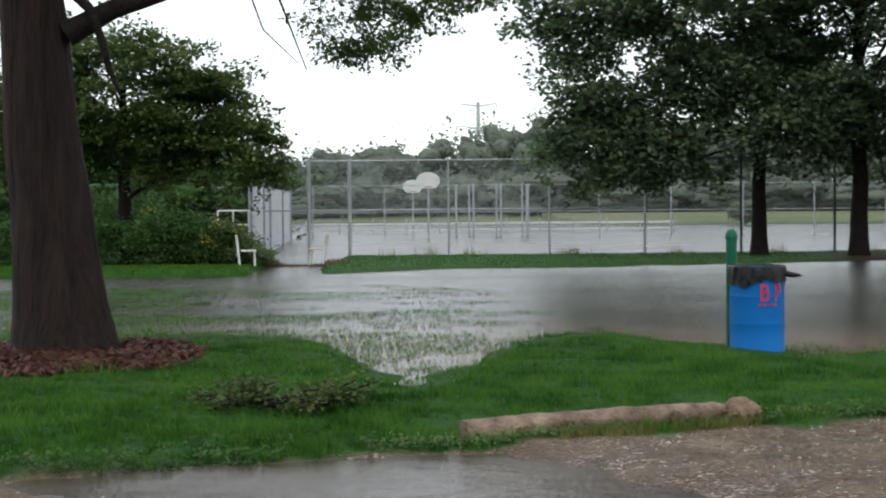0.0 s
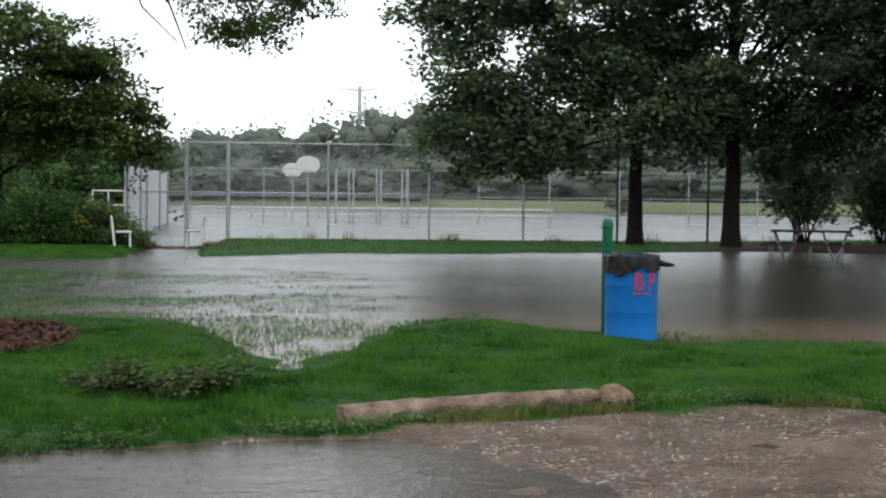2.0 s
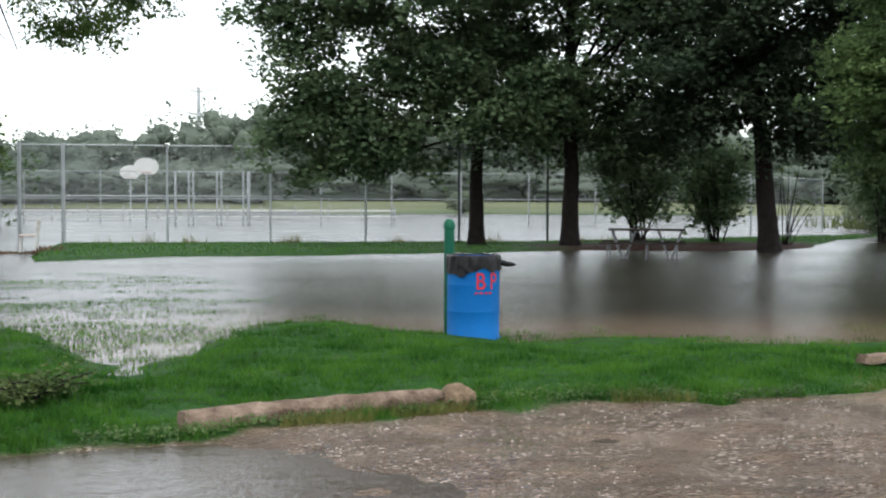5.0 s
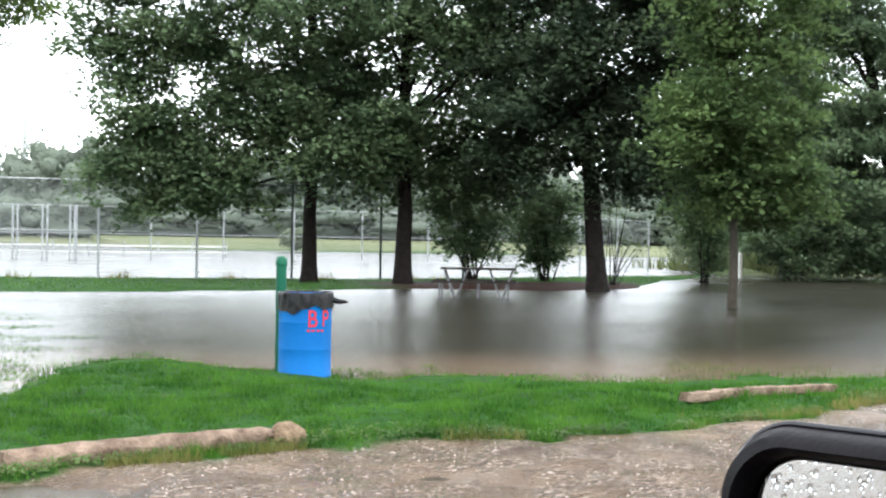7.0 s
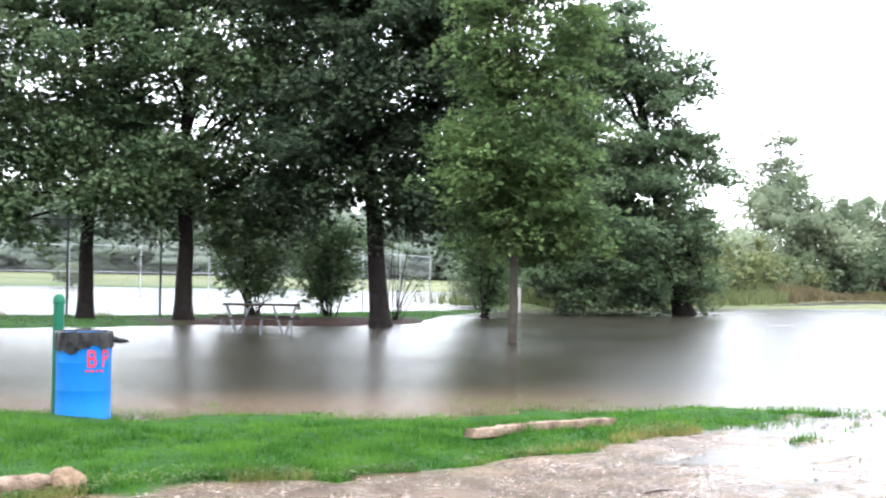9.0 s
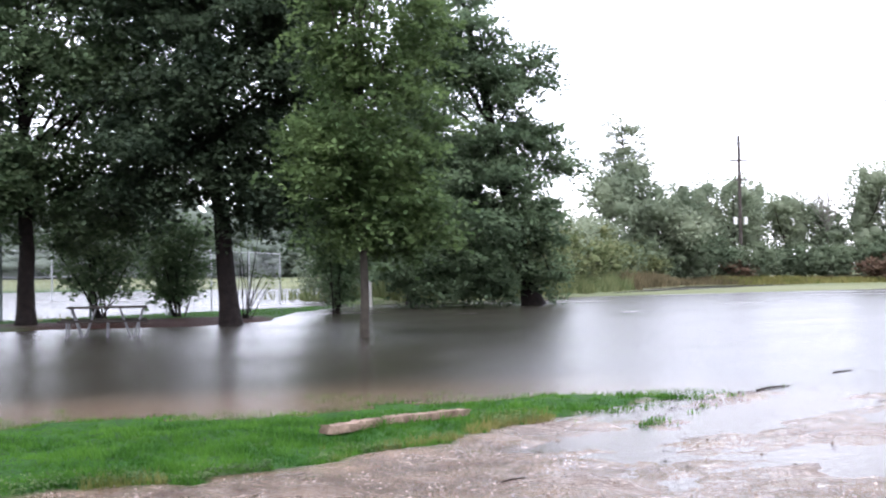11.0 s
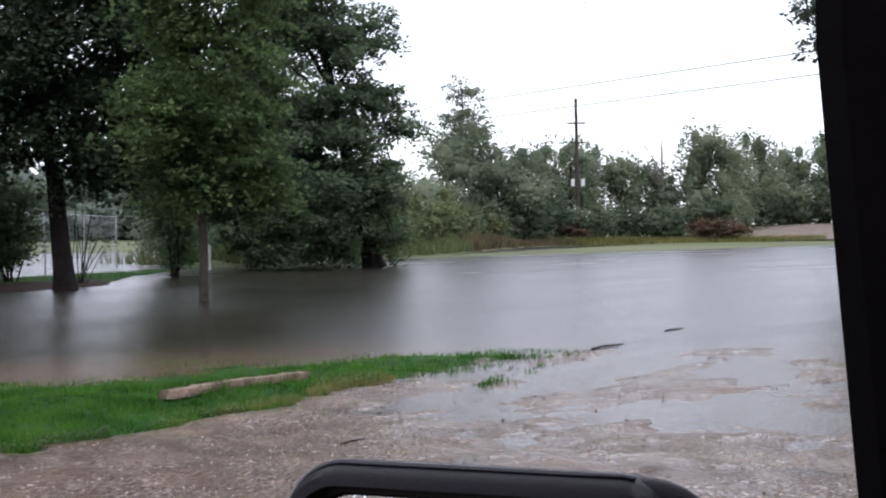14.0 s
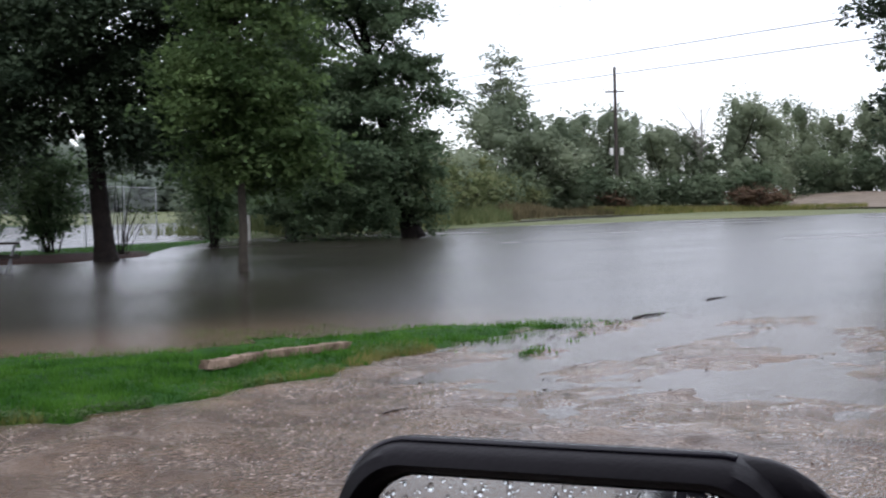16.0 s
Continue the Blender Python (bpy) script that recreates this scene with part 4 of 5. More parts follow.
def wood_row(name, spots, leaf, lm, seed, label, dense=3.2, core=0.46, thick=True):
    """A far belt of trees as one mass of trunks, inner foliage and leaf sprays; spots: x, y, height, half width."""
    rg = np.random.default_rng(seed)
    ob = thing(name, 0, 0, 0, 0, label, "trees", kind="stuff")
    tr, lv, hb, inner = [], [], [], []
    for x, y, h, w in spots:
        z = float(height(np.array(x), np.array(y)))
        bl = [(x + rg.normal(0, w * 0.42), y + rg.normal(0, w * 0.4), z + h * rg.uniform(0.3, 0.82), w * rg.uniform(0.35, 0.75), w * 0.6, h * rg.uniform(0.10, 0.2)) for _ in range(9)]
        bl.append((x, y, z + h * 0.87, w * 0.4, w * 0.4, h * 0.13))
        bl.append((x, y, z + h * 0.2, w * 0.9, w * 0.6, h * 0.2))
        p, c = clumps(bl, int(dense * 2 * w * h / (leaf * leaf * 0.375)), rg, leaf * 2.2, 20, 0.6, 1.0, 0.75)
        lv.append(p)
        hb.append(np.repeat(np.tile([x, y, z + 0.4 * h], (len(c), 1)) * 0.5 + c * 0.5, 20, 0))
        if thick:
            inner += [lump(*b[:3], b[3] * core, b[4] * core, b[5] * core, rg) for b in bl]
        tr.append(tube_np([(x, y, z - 0.2), (x, y, z + h * 0.5), (x, y, z + h * 0.9)], [h * 0.010, h * 0.008, 0.03], 6))
        for t in c[:5]:
            tr.append(tube_np([(x, y, z + h * 0.4), ((x + t[0]) / 2, (y + t[1]) / 2, z + h * 0.55), t], [h * 0.01, h * 0.007, 0.02], 5))
    child("trunks", mesh_np("trunks", *join_np(tr), BARK_PALE, True), ob)
    if inner:
        child("inner_foliage", mesh_np("inner_foliage", *join_np(inner), lm, True), ob)
    lv, hb = np.vstack(lv), np.vstack(hb)
    child("foliage", mesh_np("foliage", *leaves_np(lv, leaf, rg), lm, normals=round_normals(lv, hb, rg, 0.14)), ob)
    return ob


def polar(az, r):
    return r * math.sin(radians(az)), r * math.cos(radians(az))


rng = np.random.default_rng(80)
# behind the courts
spots = []
for az in np.arange(-24, 34, 1.0):
    r = 215 + rng.uniform(-8, 12)
    top = np.interp(az, [-24, -8, -5, -2, 0, 2, 4, 8, 34], [11.5, 9.5, 10, 9.5, 10.5, 13.0, 14.0, 12.5, 12]) + rng.uniform(-1.6, 1.4)
    spots.append((*polar(az, r), top, 4.2))
wood_row("far_woods", spots, 0.75, LEAF_MORE_HAZED, 81, "grey-green woods beyond the sports courts, mist mixed into the leaf colour", core=0.8)
spots = []
for az in np.arange(-24, 34, 1.3):
    spots.append((*polar(az, 203 + rng.uniform(-3, 3)), rng.uniform(3.5, 6), 4.0))
wood_row("far_brush", spots, 0.6, LEAF_MORE_HAZED, 87, "brush at the foot of the far woods, coloured pale for haze", 3.0, 0.95)
spots = []
for az in np.arange(-30, -7, 1.6):
    spots.append((*polar(az, 78 + rng.uniform(-6, 8)), 5 + rng.uniform(-1, 2.0), 2.8))
wood_row("park_woods", spots, 0.35, LEAF_SHRUB, 82, "dark park trees behind the playground")
# the belt across the big pool of flood water
spots = []
for az in np.arange(30, 66, 1.0):
    r = np.interp(az, [30, 36, 41, 46, 51.4, 52.4, 56, 66], [78, 88, 120, 134, 138, 176, 182, 170]) + rng.uniform(-3, 5)
    el = np.interp(az, [30, 36, 39, 40.5, 42, 44, 46, 48, 49.0, 50, 52, 53, 55, 57, 66], [3.5, 3.4, 2.4, 5.3, 3.7, 4.0, 3.8, 2.9, 2.2, 4.1, 3.9, 2.9, 4.0, 4.6, 4.5])
    spots.append((*polar(az, r), 1.2 + r * math.tan(radians(el)) * rng.uniform(0.9, 1.02), 2.7))
wood_row("shore_woods", spots, 0.36, LEAF_HAZED, 83, "green tree belt across the flood, rain haze mixed into the leaf colour")
spots = []
for az in np.arange(38, 51.6, 0.8):
    r = np.interp(az, [30, 38, 41, 46, 52, 62], [72, 92, 116, 126, 130, 140]) + rng.uniform(-1, 2)
    spots.append((*polar(az, r), rng.uniform(2.6, 4.4), 2.0))
for az in np.arange(51.0, 66, 0.8):
    spots.append((*polar(az, 172 + rng.uniform(-2, 2)), rng.uniform(4.5, 7.0), 2.6))
wood_row("shore_brush", spots, 0.32, leaf_mat("brush_leaves", (0.11, 0.15, 0.09), (0.22, 0.27, 0.165), 0.8, 0.5, 0.25, 0.16), 84, "dark low brush below the tree belt")
# tall weeds along the shore
n = 42000
tx = rng.uniform(34, 99, n)
ty = shore_far(tx) + np.abs(rng.normal(0, 1, n)) * np.interp(tx, [34, 45, 60, 80, 99], [5, 6, 8, 3, 2]) + 0.1
hh = rng.uniform(0.5, 1.6, n) * (0.8 + 0.4 * vnoise(tx, ty, 3, 27)) * np.interp(tx, [60, 82], [1, 0.4])
wet = tx < 64 + 8 * vnoise(tx, ty, 4, 37)
blades("shore_weeds", tx[wet], ty[wet], hh[wet], rng.uniform(0.06, 0.16, wet.sum()), rng, LEAF_WEED, "tall yellow-green weeds along the flood's far shore")
blades("shore_stubble", tx[~wet], ty[~wet], hh[~wet], rng.uniform(0.06, 0.16, (~wet).sum()), rng, STUBBLE, "brownish dry stubble on the far shore")
spots = [(*polar(a, r), h, 1.3) for a, r, h in ((37.0, 78, 3.2), (37.8, 82, 3.4), (38.6, 88, 3.6), (39.3, 93, 3.2), (40.0, 100, 3.4), (40.8, 106, 3.0), (41.8, 114, 2.2), (36.3, 74, 3.0), (38.2, 95, 4.5), (39.8, 108, 4.8), (37.3, 88, 4.6), (41.2, 118, 4.2))]
wood_row("weed_bushes", spots, 0.24, LEAF_WEED, 85, "yellow-green bushes in the shore weeds")
n = 9000
az = rng.uniform(44, 55, n)
rr = 121 + rng.normal(0, 1.2, n) + np.interp(az, [44, 55], [0, 4])
tx, ty = rr * np.sin(np.radians(az)), rr * np.cos(np.radians(az))
blades("dry_shore_grass", tx, ty, rng.uniform(0.2, 0.6, n), rng.uniform(0.06, 0.14, n), rng, GRASS_DRY, "dry yellow grass strip below the tree belt")
spots = [(*polar(a, 123 + k % 2), 2.0, 1.4) for k, a in enumerate((45.1, 50.2, 50.9, 51.5))]
wood_row("withered_brush", spots, 0.2, LEAF_BROWN, 86, "heaps of withered brown brush on the shore")

tree("cottonwood", *polar(40.6, 124), 0.3, 13.6, 0.22, [(-0.6, 0, 10.6, 1.5, 1.5, 1.5), (1.2, 0, 12.3, 1.5, 1.5, 1.5), (-1.6, 0, 8.2, 1.3, 1.3, 1.1), (2.2, 0, 9.4, 1.3, 1.3, 1.3), (-0.4, 0, 13.6, 1.2, 1.2, 1.0), (0.6, 0, 7.0, 1.2, 1.2, 0.8)],
     5200, 0.3, LEAF_HAZED, BARK_PALE, 88, "tall thin-crowned tree above the shore woods", n_limbs=18, spread=0.5, per=40, low=0.4)
dead = thing("dead_tree", *polar(48.6, 137), 0.3, 0, "bare leafless tree between the shore woods", "tree")
rng = np.random.default_rng(89)
tips = np.stack([rng.normal(0, 2.3, 46), rng.normal(0, 1.6, 46), rng.uniform(6.0, 11.0, 46)], -1)
trunk_and_limbs(dead, (0, 0, -0.2), (0.2, 0, 9.5), 0.16, tips, rng, mat("grey_dead_wood", (0.22, 0.2, 0.18), (0.36, 0.34, 0.31), 0.9), low=0.45)
# dirt track climbing away behind the flood
s = np.linspace(0, 1, 14)
tv, tf = [], []
for k, q in enumerate(s):
    for az, dz in ((51.9 + 0.4 * q, -0.25), (52.4 + 0.8 * q + 0.2 * math.sin(q * 9), 0.0), (54.5, 0.12), (58.5, 0.0), (60, -0.3)):
        r = 122 + 48 * q
        tv.append((*polar(az, r), 0.16 + 1.25 * q + dz + 0.06 * math.sin(11 * q + az)))
for k in range(13):
    for i in range(4):
        o = k * 5 + i
        tf.append([o, o + 1, o + 6, o + 5])
tagged(new("dirt_track", mesh_np("dirt_track", tv, tf, mat("tan_track_dirt", (0.12, 0.095, 0.07), (0.27, 0.22, 0.165), 0.85, 0.6, 6, 0.8, dist=0.1), True)), "tan dirt track climbing from the flood", "track", kind="structure")

n = 2200
tx, ty = -4.25 + rng.normal(0, 0.55, n), 38.3 + rng.normal(0, 0.35, n)
blades("leaf_litter", tx, ty, 0.12 + rng.uniform(0.0, 0.10, n), rng.uniform(0.04, 0.10, n), rng, LEAF_BROWN, "dark drifted leaf litter across the flooded path", bend=1.2)
n = 260
k = rng.integers(0, 9, n)
tx = np.array([-1.6, 0.9, 3.9, 4.1, 7.4, 10.4, 13.3, 14.2, -0.4])[k] + rng.normal(0, 0.2, n)
blades("fence_weeds", tx, 43.75 + rng.normal(0, 0.08, n), rng.uniform(0.1, 0.4, n), rng.uniform(0.015, 0.04, n), rng, GRASS_DRY, "straggling weeds at the foot of the court fence", bend=0.5)
# ---- court fences ----
def chain_link(x0, y0, x1, y1, z0, z1, pitch=0.09, w=0.004):
    """Diagonal wires both ways across a fence field."""
    L, h = math.hypot(x1 - x0, y1 - y0), z1 - z0
    d = np.array([(x1 - x0) / L, (y1 - y0) / L])
    vs, fs = [], []
    for sgn in (1, -1):
        for s in np.arange(-h, L + h, pitch):
            a, b = (s, z0), (s + sgn * h, z1)
            ta, tb = np.clip([a[0], b[0]], 0, L)
            if abs(tb - ta) < 0.02:
                continue
            za = z0 + (ta - a[0]) / (b[0] - a[0]) * h
            zb = z0 + (tb - a[0]) / (b[0] - a[0]) * h
            pa, pb = np.array([x0 + d[0] * ta, y0 + d[1] * ta, za]), np.array([x0 + d[0] * tb, y0 + d[1] * tb, zb])
            nrm = np.array([-d[1], d[0], 0]) * w
            up = np.array([0, 0, w])
            o = len(vs)
            vs += [pa - up, pa + up, pa + nrm, pb - up, pb + up, pb + nrm]
            fs += [[o, o + 1, o + 4, o + 3], [o + 1, o + 2, o + 5, o + 4], [o + 2, o, o + 3, o + 5]]
    return np.array(vs), np.array(fs)


def fence(name, posts, h, rails, label, r=0.035, thick=(), material=GALV, group="court fences", pitch=0.09, wire=0.003):
    ob = thing(name, *posts[0], 0.0, 0, label, "fence", group)
    o = np.array(posts[0])
    rel = [np.array(p) - o for p in posts]
    for k, p in enumerate(rel):
        rod_part("post", (p[0], p[1], -0.3), (p[0], p[1], h + 0.06), r * (1.7 if k in thick else 1), material, ob, 10)
    for a, b in zip(rel, rel[1:]):
        for z in rails:
            rod_part("rail", (a[0], a[1], z), (b[0], b[1], z), 0.022, material, ob, 8)
        child("chain_link", mesh_np("chain_link", *chain_link(a[0], a[1], b[0], b[1], 0.05, h, pitch, wire), material), ob)
    return ob


front = [(-5.6, 44.0), (-4.18, 43.9), (-2.9, 43.9), (0.2, 43.9), (3.35, 43.8), (6.35, 43.8)]
fence("court_fence", front, 3.07, (1.52, 3.07), "tall galvanised chain-link court fence", 0.036, (1, 2), wire=0.0035)
fence("court_fence", [(6.35, 43.85), (9.4, 44.0), (12.4, 44.2), (15.4, 44.6), (18.4, 45.2)], 3.07, (3.07,), "tall chain-link court fence with dark posts", 0.04, material=GALV_DARK, wire=0.003)
fence("court_fence", [(18.6, 46), (22.5, 51), (26.5, 56), (30.5, 61)], 2.4, (2.4,), "chain-link fence running off beyond the bushes", 0.035, pitch=0.16, wire=0.003)
back = [(-16 + 4.2 * k, 82.0) for k in range(13)]
fence("court_fence", back, 2.95, (1.4, 2.95), "far chain-link court fence, pale in the rain", 0.045, (4, 5), pitch=0.24, wire=0.005)
gate = thing("gate_posts", 1.5, 79, 0, 0, "pairs of tall pale gate posts in the far fence", "gate", "court fences")
for x in (0.0, 0.25, 1.55, 1.8, 3.0, 3.25):
    rod_part("post", (x, 0, -0.2), (x, 0, 2.95), 0.055, GALV, gate, 8)
# privacy-slat side fence
side = thing("slat_fence", -5.68, 41.2, 0.0, 0, "white slatted screen fence along the flooded court path", "fence", "court fences")
for k in range(140):
    f = k / 139
    part("slat", box(0.03, 0.19, 2.25 + 0.25 * f, Matrix.Translation((-2.0 * f, 29 * f, 1.15 + 0.1 * f)), 0), SLAT, side, smooth=False)
for f in (0, 0.35, 0.7, 1):
    rod_part("post", (-2.0 * f + 0.07, 29 * f, -0.2), (-2.0 * f + 0.07, 29 * f, 2.5), 0.04, GALV, side)
# low barrier rails round the far court
low = thing("low_barrier", -9, 92, 0, 0, "low pale pipe barrier beyond the far court", "barrier")
for k in range(12):
    rod_part("post", (2.2 * k, 0, -0.2), (2.2 * k, 0, 0.95), 0.05, GALV, low, 6)
part("rail", box(24.4, 0.06, 0.14, Matrix.Translation((12.1, 0, 0.62)), 0), WHITE, low)
part("rail", box(24.4, 0.06, 0.10, Matrix.Translation((12.1, 0, 0.22)), 0), WHITE, low)


def hoop(x, y, z, s, label):
    """A fan-shaped backboard on a pole."""
    ob = thing("basketball_hoop", x, y, 0, 0, label, "basketball hoop", "basketball hoops")
    rod_part("pole", (0, 0.35, -0.2), (0, 0.35, z), 0.06, GALV, ob, 10)
    rod_part("arm", (0, 0.35, z), (0, 0.05, z + 0.05), 0.05, GALV, ob, 8)
    bm = bmesh.new()
    pts = [(-0.45, -0.42), (0.45, -0.42), (0.68, -0.1)] + [(0.69 * math.cos(a), 0.02 + 0.48 * math.sin(a)) for a in np.linspace(0.15, math.pi - 0.15, 13)] + [(-0.68, -0.1)]
    vs = [bm.verts.new((px * s, 0, pz * s + z + 0.1)) for px, pz in pts]
    f = bm.faces.new(vs)
    e = bmesh.ops.extrude_face_region(bm, geom=[f])
    bmesh.ops.translate(bm, vec=(0, 0.05, 0), verts=[q for q in e["geom"] if isinstance(q, bmesh.types.BMVert)])
    bmesh.ops.recalc_face_normals(bm, faces=bm.faces[:])
    part("backboard", bm, WHITE, ob, smooth=False)
    bm = bmesh.new()
    v, fq = tube_np([(0.23 * math.cos(a), -0.28 + 0.23 * math.sin(a), z - 0.2) for a in np.linspace(0, 2 * math.pi, 17)], [0.012] * 17, 5)
    child("rim", mesh_np("rim", v, fq, RED), ob)
    return ob


hoop(-0.75, 73.8, 2.95, 0.92, "white fan-shaped basketball backboard on a steel pole")
hoop(-1.95, 92.0, 2.95, 0.95, "white fan-shaped backboard on the farther court")

# transmission tower
tow = thing("transmission_tower", 10.3, 400, 0.8, 0, "pale steel transmission pole far behind the woods", "power pylon")
rod_part("mast", (0, 0, -1), (0, 0, 31.5), 0.9, TOWER, tow, 8, 0.5)
for z, w in ((30.8, 5.2), (24.5, 6.2)):
    for sgn in (-1, 1):
        rod_part("arm", (0, 0, z - 0.6), (sgn * w, 0, z + 0.2), 0.25, TOWER, tow, 6, 0.14)
        rod_part("insulator", (sgn * w, 0, z + 0.2), (sgn * w, 0, z - 1.0), 0.15, TOWER, tow, 6)

# utility pole with transformers and its wires
up = thing("utility_pole", 88.8, 88.0, 0.2, -45, "tall weathered wooden utility pole with two transformers", "utility pole")
rod_part("pole", (0, 0, -0.5), (-0.1, 0, 12.8), 0.19, POLEW, up, 10, 0.13)
part("crossarm", box(1.7, 0.12, 0.14, Matrix.Translation((-0.1, -0.15, 10.6)), 0.01), POLEW, up)
part("crossarm", box(1.4, 0.1, 0.12, Matrix.Translation((0.2, -0.15, 8.9)), 0.01), POLEW, up)
for x in (-0.55, 0.5):
    rod_part("transformer", (x * 0.85, -0.25, 5.0), (x * 0.85, -0.25, 5.65), 0.17, WHITE, up, 12)
for x in (-1.0, -0.5, 0.9):
    rod_part("insulator", (x - 0.1, -0.15, 10.67), (x - 0.1, -0.15, 10.9), 0.06, WHITE, up, 6)


def wire(name, a, b, sag, r, label):
    a, b = np.array(a, float), np.array(b, float)
    s = np.linspace(0, 1, 15)[:, None]
    pts = a + (b - a) * s - np.array([0, 0, 1]) * sag * 4 * s * (1 - s)
    return tagged(new(name, mesh_np(name, *tube_np(pts, [r] * 15, 4), WIRE)), label, "power line", "power lines")


def line(az0, r0, z0, az1, r1, z1, ext0, ext1):
    """A straight span through two bearings, drawn out at both ends."""
    a, b = Vector((*polar(az0, r0), z0)), Vector((*polar(az1, r1), z1))
    d = b - a
    return a - d * ext0, b + d * ext1


for q, r in (((39.1, 110, 11.1, 54.5, 80, 11.05, 0.6, 1.2), 0.032), ((41.9, 105, 9.95, 54.1, 83, 10.0, 0.9, 1.5), 0.032),
             ((37.6, 70, 11.0, 42.4, 63, 11.0, 1.2, 4), 0.011), ((38.3, 78, 11.0, 46.8, 65, 11.0, 1.0, 2.5), 0.011)):
    wire("power_line", *line(*q), 0.0, r, "thin grey power line crossing the white sky")


# ---- things on the near bank ----
def barrel(x, y, z):
    ob = thing("trash_barrel", x, y, z, 0, "blue steel drum used as a trash can, black bag liner", "trash can")
    prof = [(0.0, 0.0), (0.27, 0.0), (0.285, 0.012), (0.287, 0.03), (0.277, 0.045), (0.277, 0.28), (0.279, 0.295), (0.2805, 0.305), (0.279, 0.315), (0.277, 0.33), (0.277, 0.56), (0.279, 0.575), (0.2805, 0.585), (0.279, 0.595), (0.277, 0.61), (0.277, 0.85), (0.287, 0.865), (0.287, 0.88), (0.27, 0.885), (0.265, 0.85), (0.262, 0.3), (0.0, 0.29)]
    bm = bmesh.new()
    n = 40
    rows = []
    for r, h in prof:
        rows.append([bm.verts.new((r * math.cos(a), r * math.sin(a), h)) for a in np.arange(n) * 2 * math.pi / n] if r else [bm.verts.new((0, 0, h))])
    for a, b in zip(rows, rows[1:]):
        for k in range(n):
            q = (k + 1) % n
            if len(a) == 1:
                bm.faces.new((a[0], b[q], b[k]))
            elif len(b) == 1:
                bm.faces.new((a[k], a[q], b[0]))
            else:
                bm.faces.new((a[k], a[q], b[q], b[k]))
    bmesh.ops.recalc_face_normals(bm, faces=bm.faces[:])
    part("drum", bm, BLUE, ob)
    # liner folded over the rim
    rg = np.random.default_rng(90)
    bm = bmesh.new()
    n = 72
    a = np.arange(n) * 2 * math.pi / n
    hem = 0.165 + 0.03 * np.sin(a * 2 + 0.6) + 0.02 * np.sin(a * 5) + 0.012 * np.sin(a * 11 + 1)
    rows = []
    for k, (r, f) in enumerate(((0.25, -0.5), (0.268, -0.1), (0.280, 0.12), (0.291, 0.03), (0.294, -0.3), (0.292, -0.7), (0.295, -1.0), (0.290, -1.0))):
        wob = 0.006 * np.sin(a * 17 + k) + rg.normal(0, 0.003, n)
        z = np.where(f > 0, 0.885 + f * 0.13, 0.885 + f * hem)
        rr = np.maximum(r + wob, 0.2885 if k >= 3 else 0)
        rows.append([bm.verts.new((rr[q] * math.cos(a[q]), rr[q] * math.sin(a[q]), z[q])) for q in range(n)])
    for u, v in zip(rows, rows[1:]):
        for k in range(n):
            bm.faces.new((u[k], u[(k + 1) % n], v[(k + 1) % n], v[k]))
    bmesh.ops.recalc_face_normals(bm, faces=bm.faces[:])
    part("bag", bm, BAG, ob, "black plastic bag folded over the rim")
    bm = bmesh.new()
    tail = tube_np([(0.27, -0.1, 0.82), (0.34, -0.12, 0.80), (0.40, -0.12, 0.80), (0.44, -0.1, 0.79)], [0.035, 0.03, 0.02, 0.006], 7)
    child("bag_tail", mesh_np("bag_tail", *tail, BAG, True), ob)
    # painted letters wrapped round the drum
    for ch, ang in (("B", -87), ("P", -55)):
        cu = bpy.data.curves.new("letter", "FONT")
        cu.body, cu.size, cu.align_x, cu.extrude, cu.offset = ch, 0.25, "CENTER", 0.0, 0.002
        tmp = new("letter", cu)
        dg = bpy.context.evaluated_depsgraph_get()
        me = bpy.data.meshes.new_from_object(tmp.evaluated_get(dg))
        bpy.data.objects.remove(tmp)
        bm = bmesh.new()
        bm.from_mesh(me)
        bmesh.ops.triangulate(bm, faces=bm.faces[:])
        for _ in range(2):
            bmesh.ops.subdivide_edges(bm, edges=[e for e in bm.edges if e.calc_length() > 0.03], cuts=1)
            bmesh.ops.triangulate(bm, faces=bm.faces[:])
        for v in bm.verts:
            t = radians(ang) + v.co.x * 0.8 / 0.28
            v.co = Vector((0.2835 * math.cos(t), 0.2835 * math.sin(t), 0.545 + v.co.y))
        part("painted_letter", bm, RED, ob, "red hand-painted letter", smooth=False)
    for ang in (-96, -86, -74, -64):
        bm = box(0.035, 0.002, 0.02, Matrix.Rotation(radians(ang + 90), 4, "Z") @ Matrix.Translation((0, -0.2835, 0.505)), 0)
        part("small_writing", bm, RED, ob, smooth=False)
    return ob


barrel(3.27, 14.45, 0.0)
gp = thing("green_post", 3.10, 14.9, 0.0, 0, "round-topped green painted post behind the barrel", "post")
bm = bmesh.new()
prof = [(0.058, -0.3), (0.058, 1.16), (0.066, 1.165), (0.068, 1.18), (0.064, 1.22), (0.045, 1.255), (0.02, 1.27)]
rows = [[bm.verts.new((r * math.cos(a), r * math.sin(a), h)) for a in np.arange(16) * math.pi / 8] for r, h in prof]
for u, v in zip(rows, rows[1:]):
    for k in range(16):
        bm.faces.new((u[k], u[(k + 1) % 16], v[(k + 1) % 16], v[k]))
bm.faces.new(rows[-1])
part("post", bm, GREENP, gp)


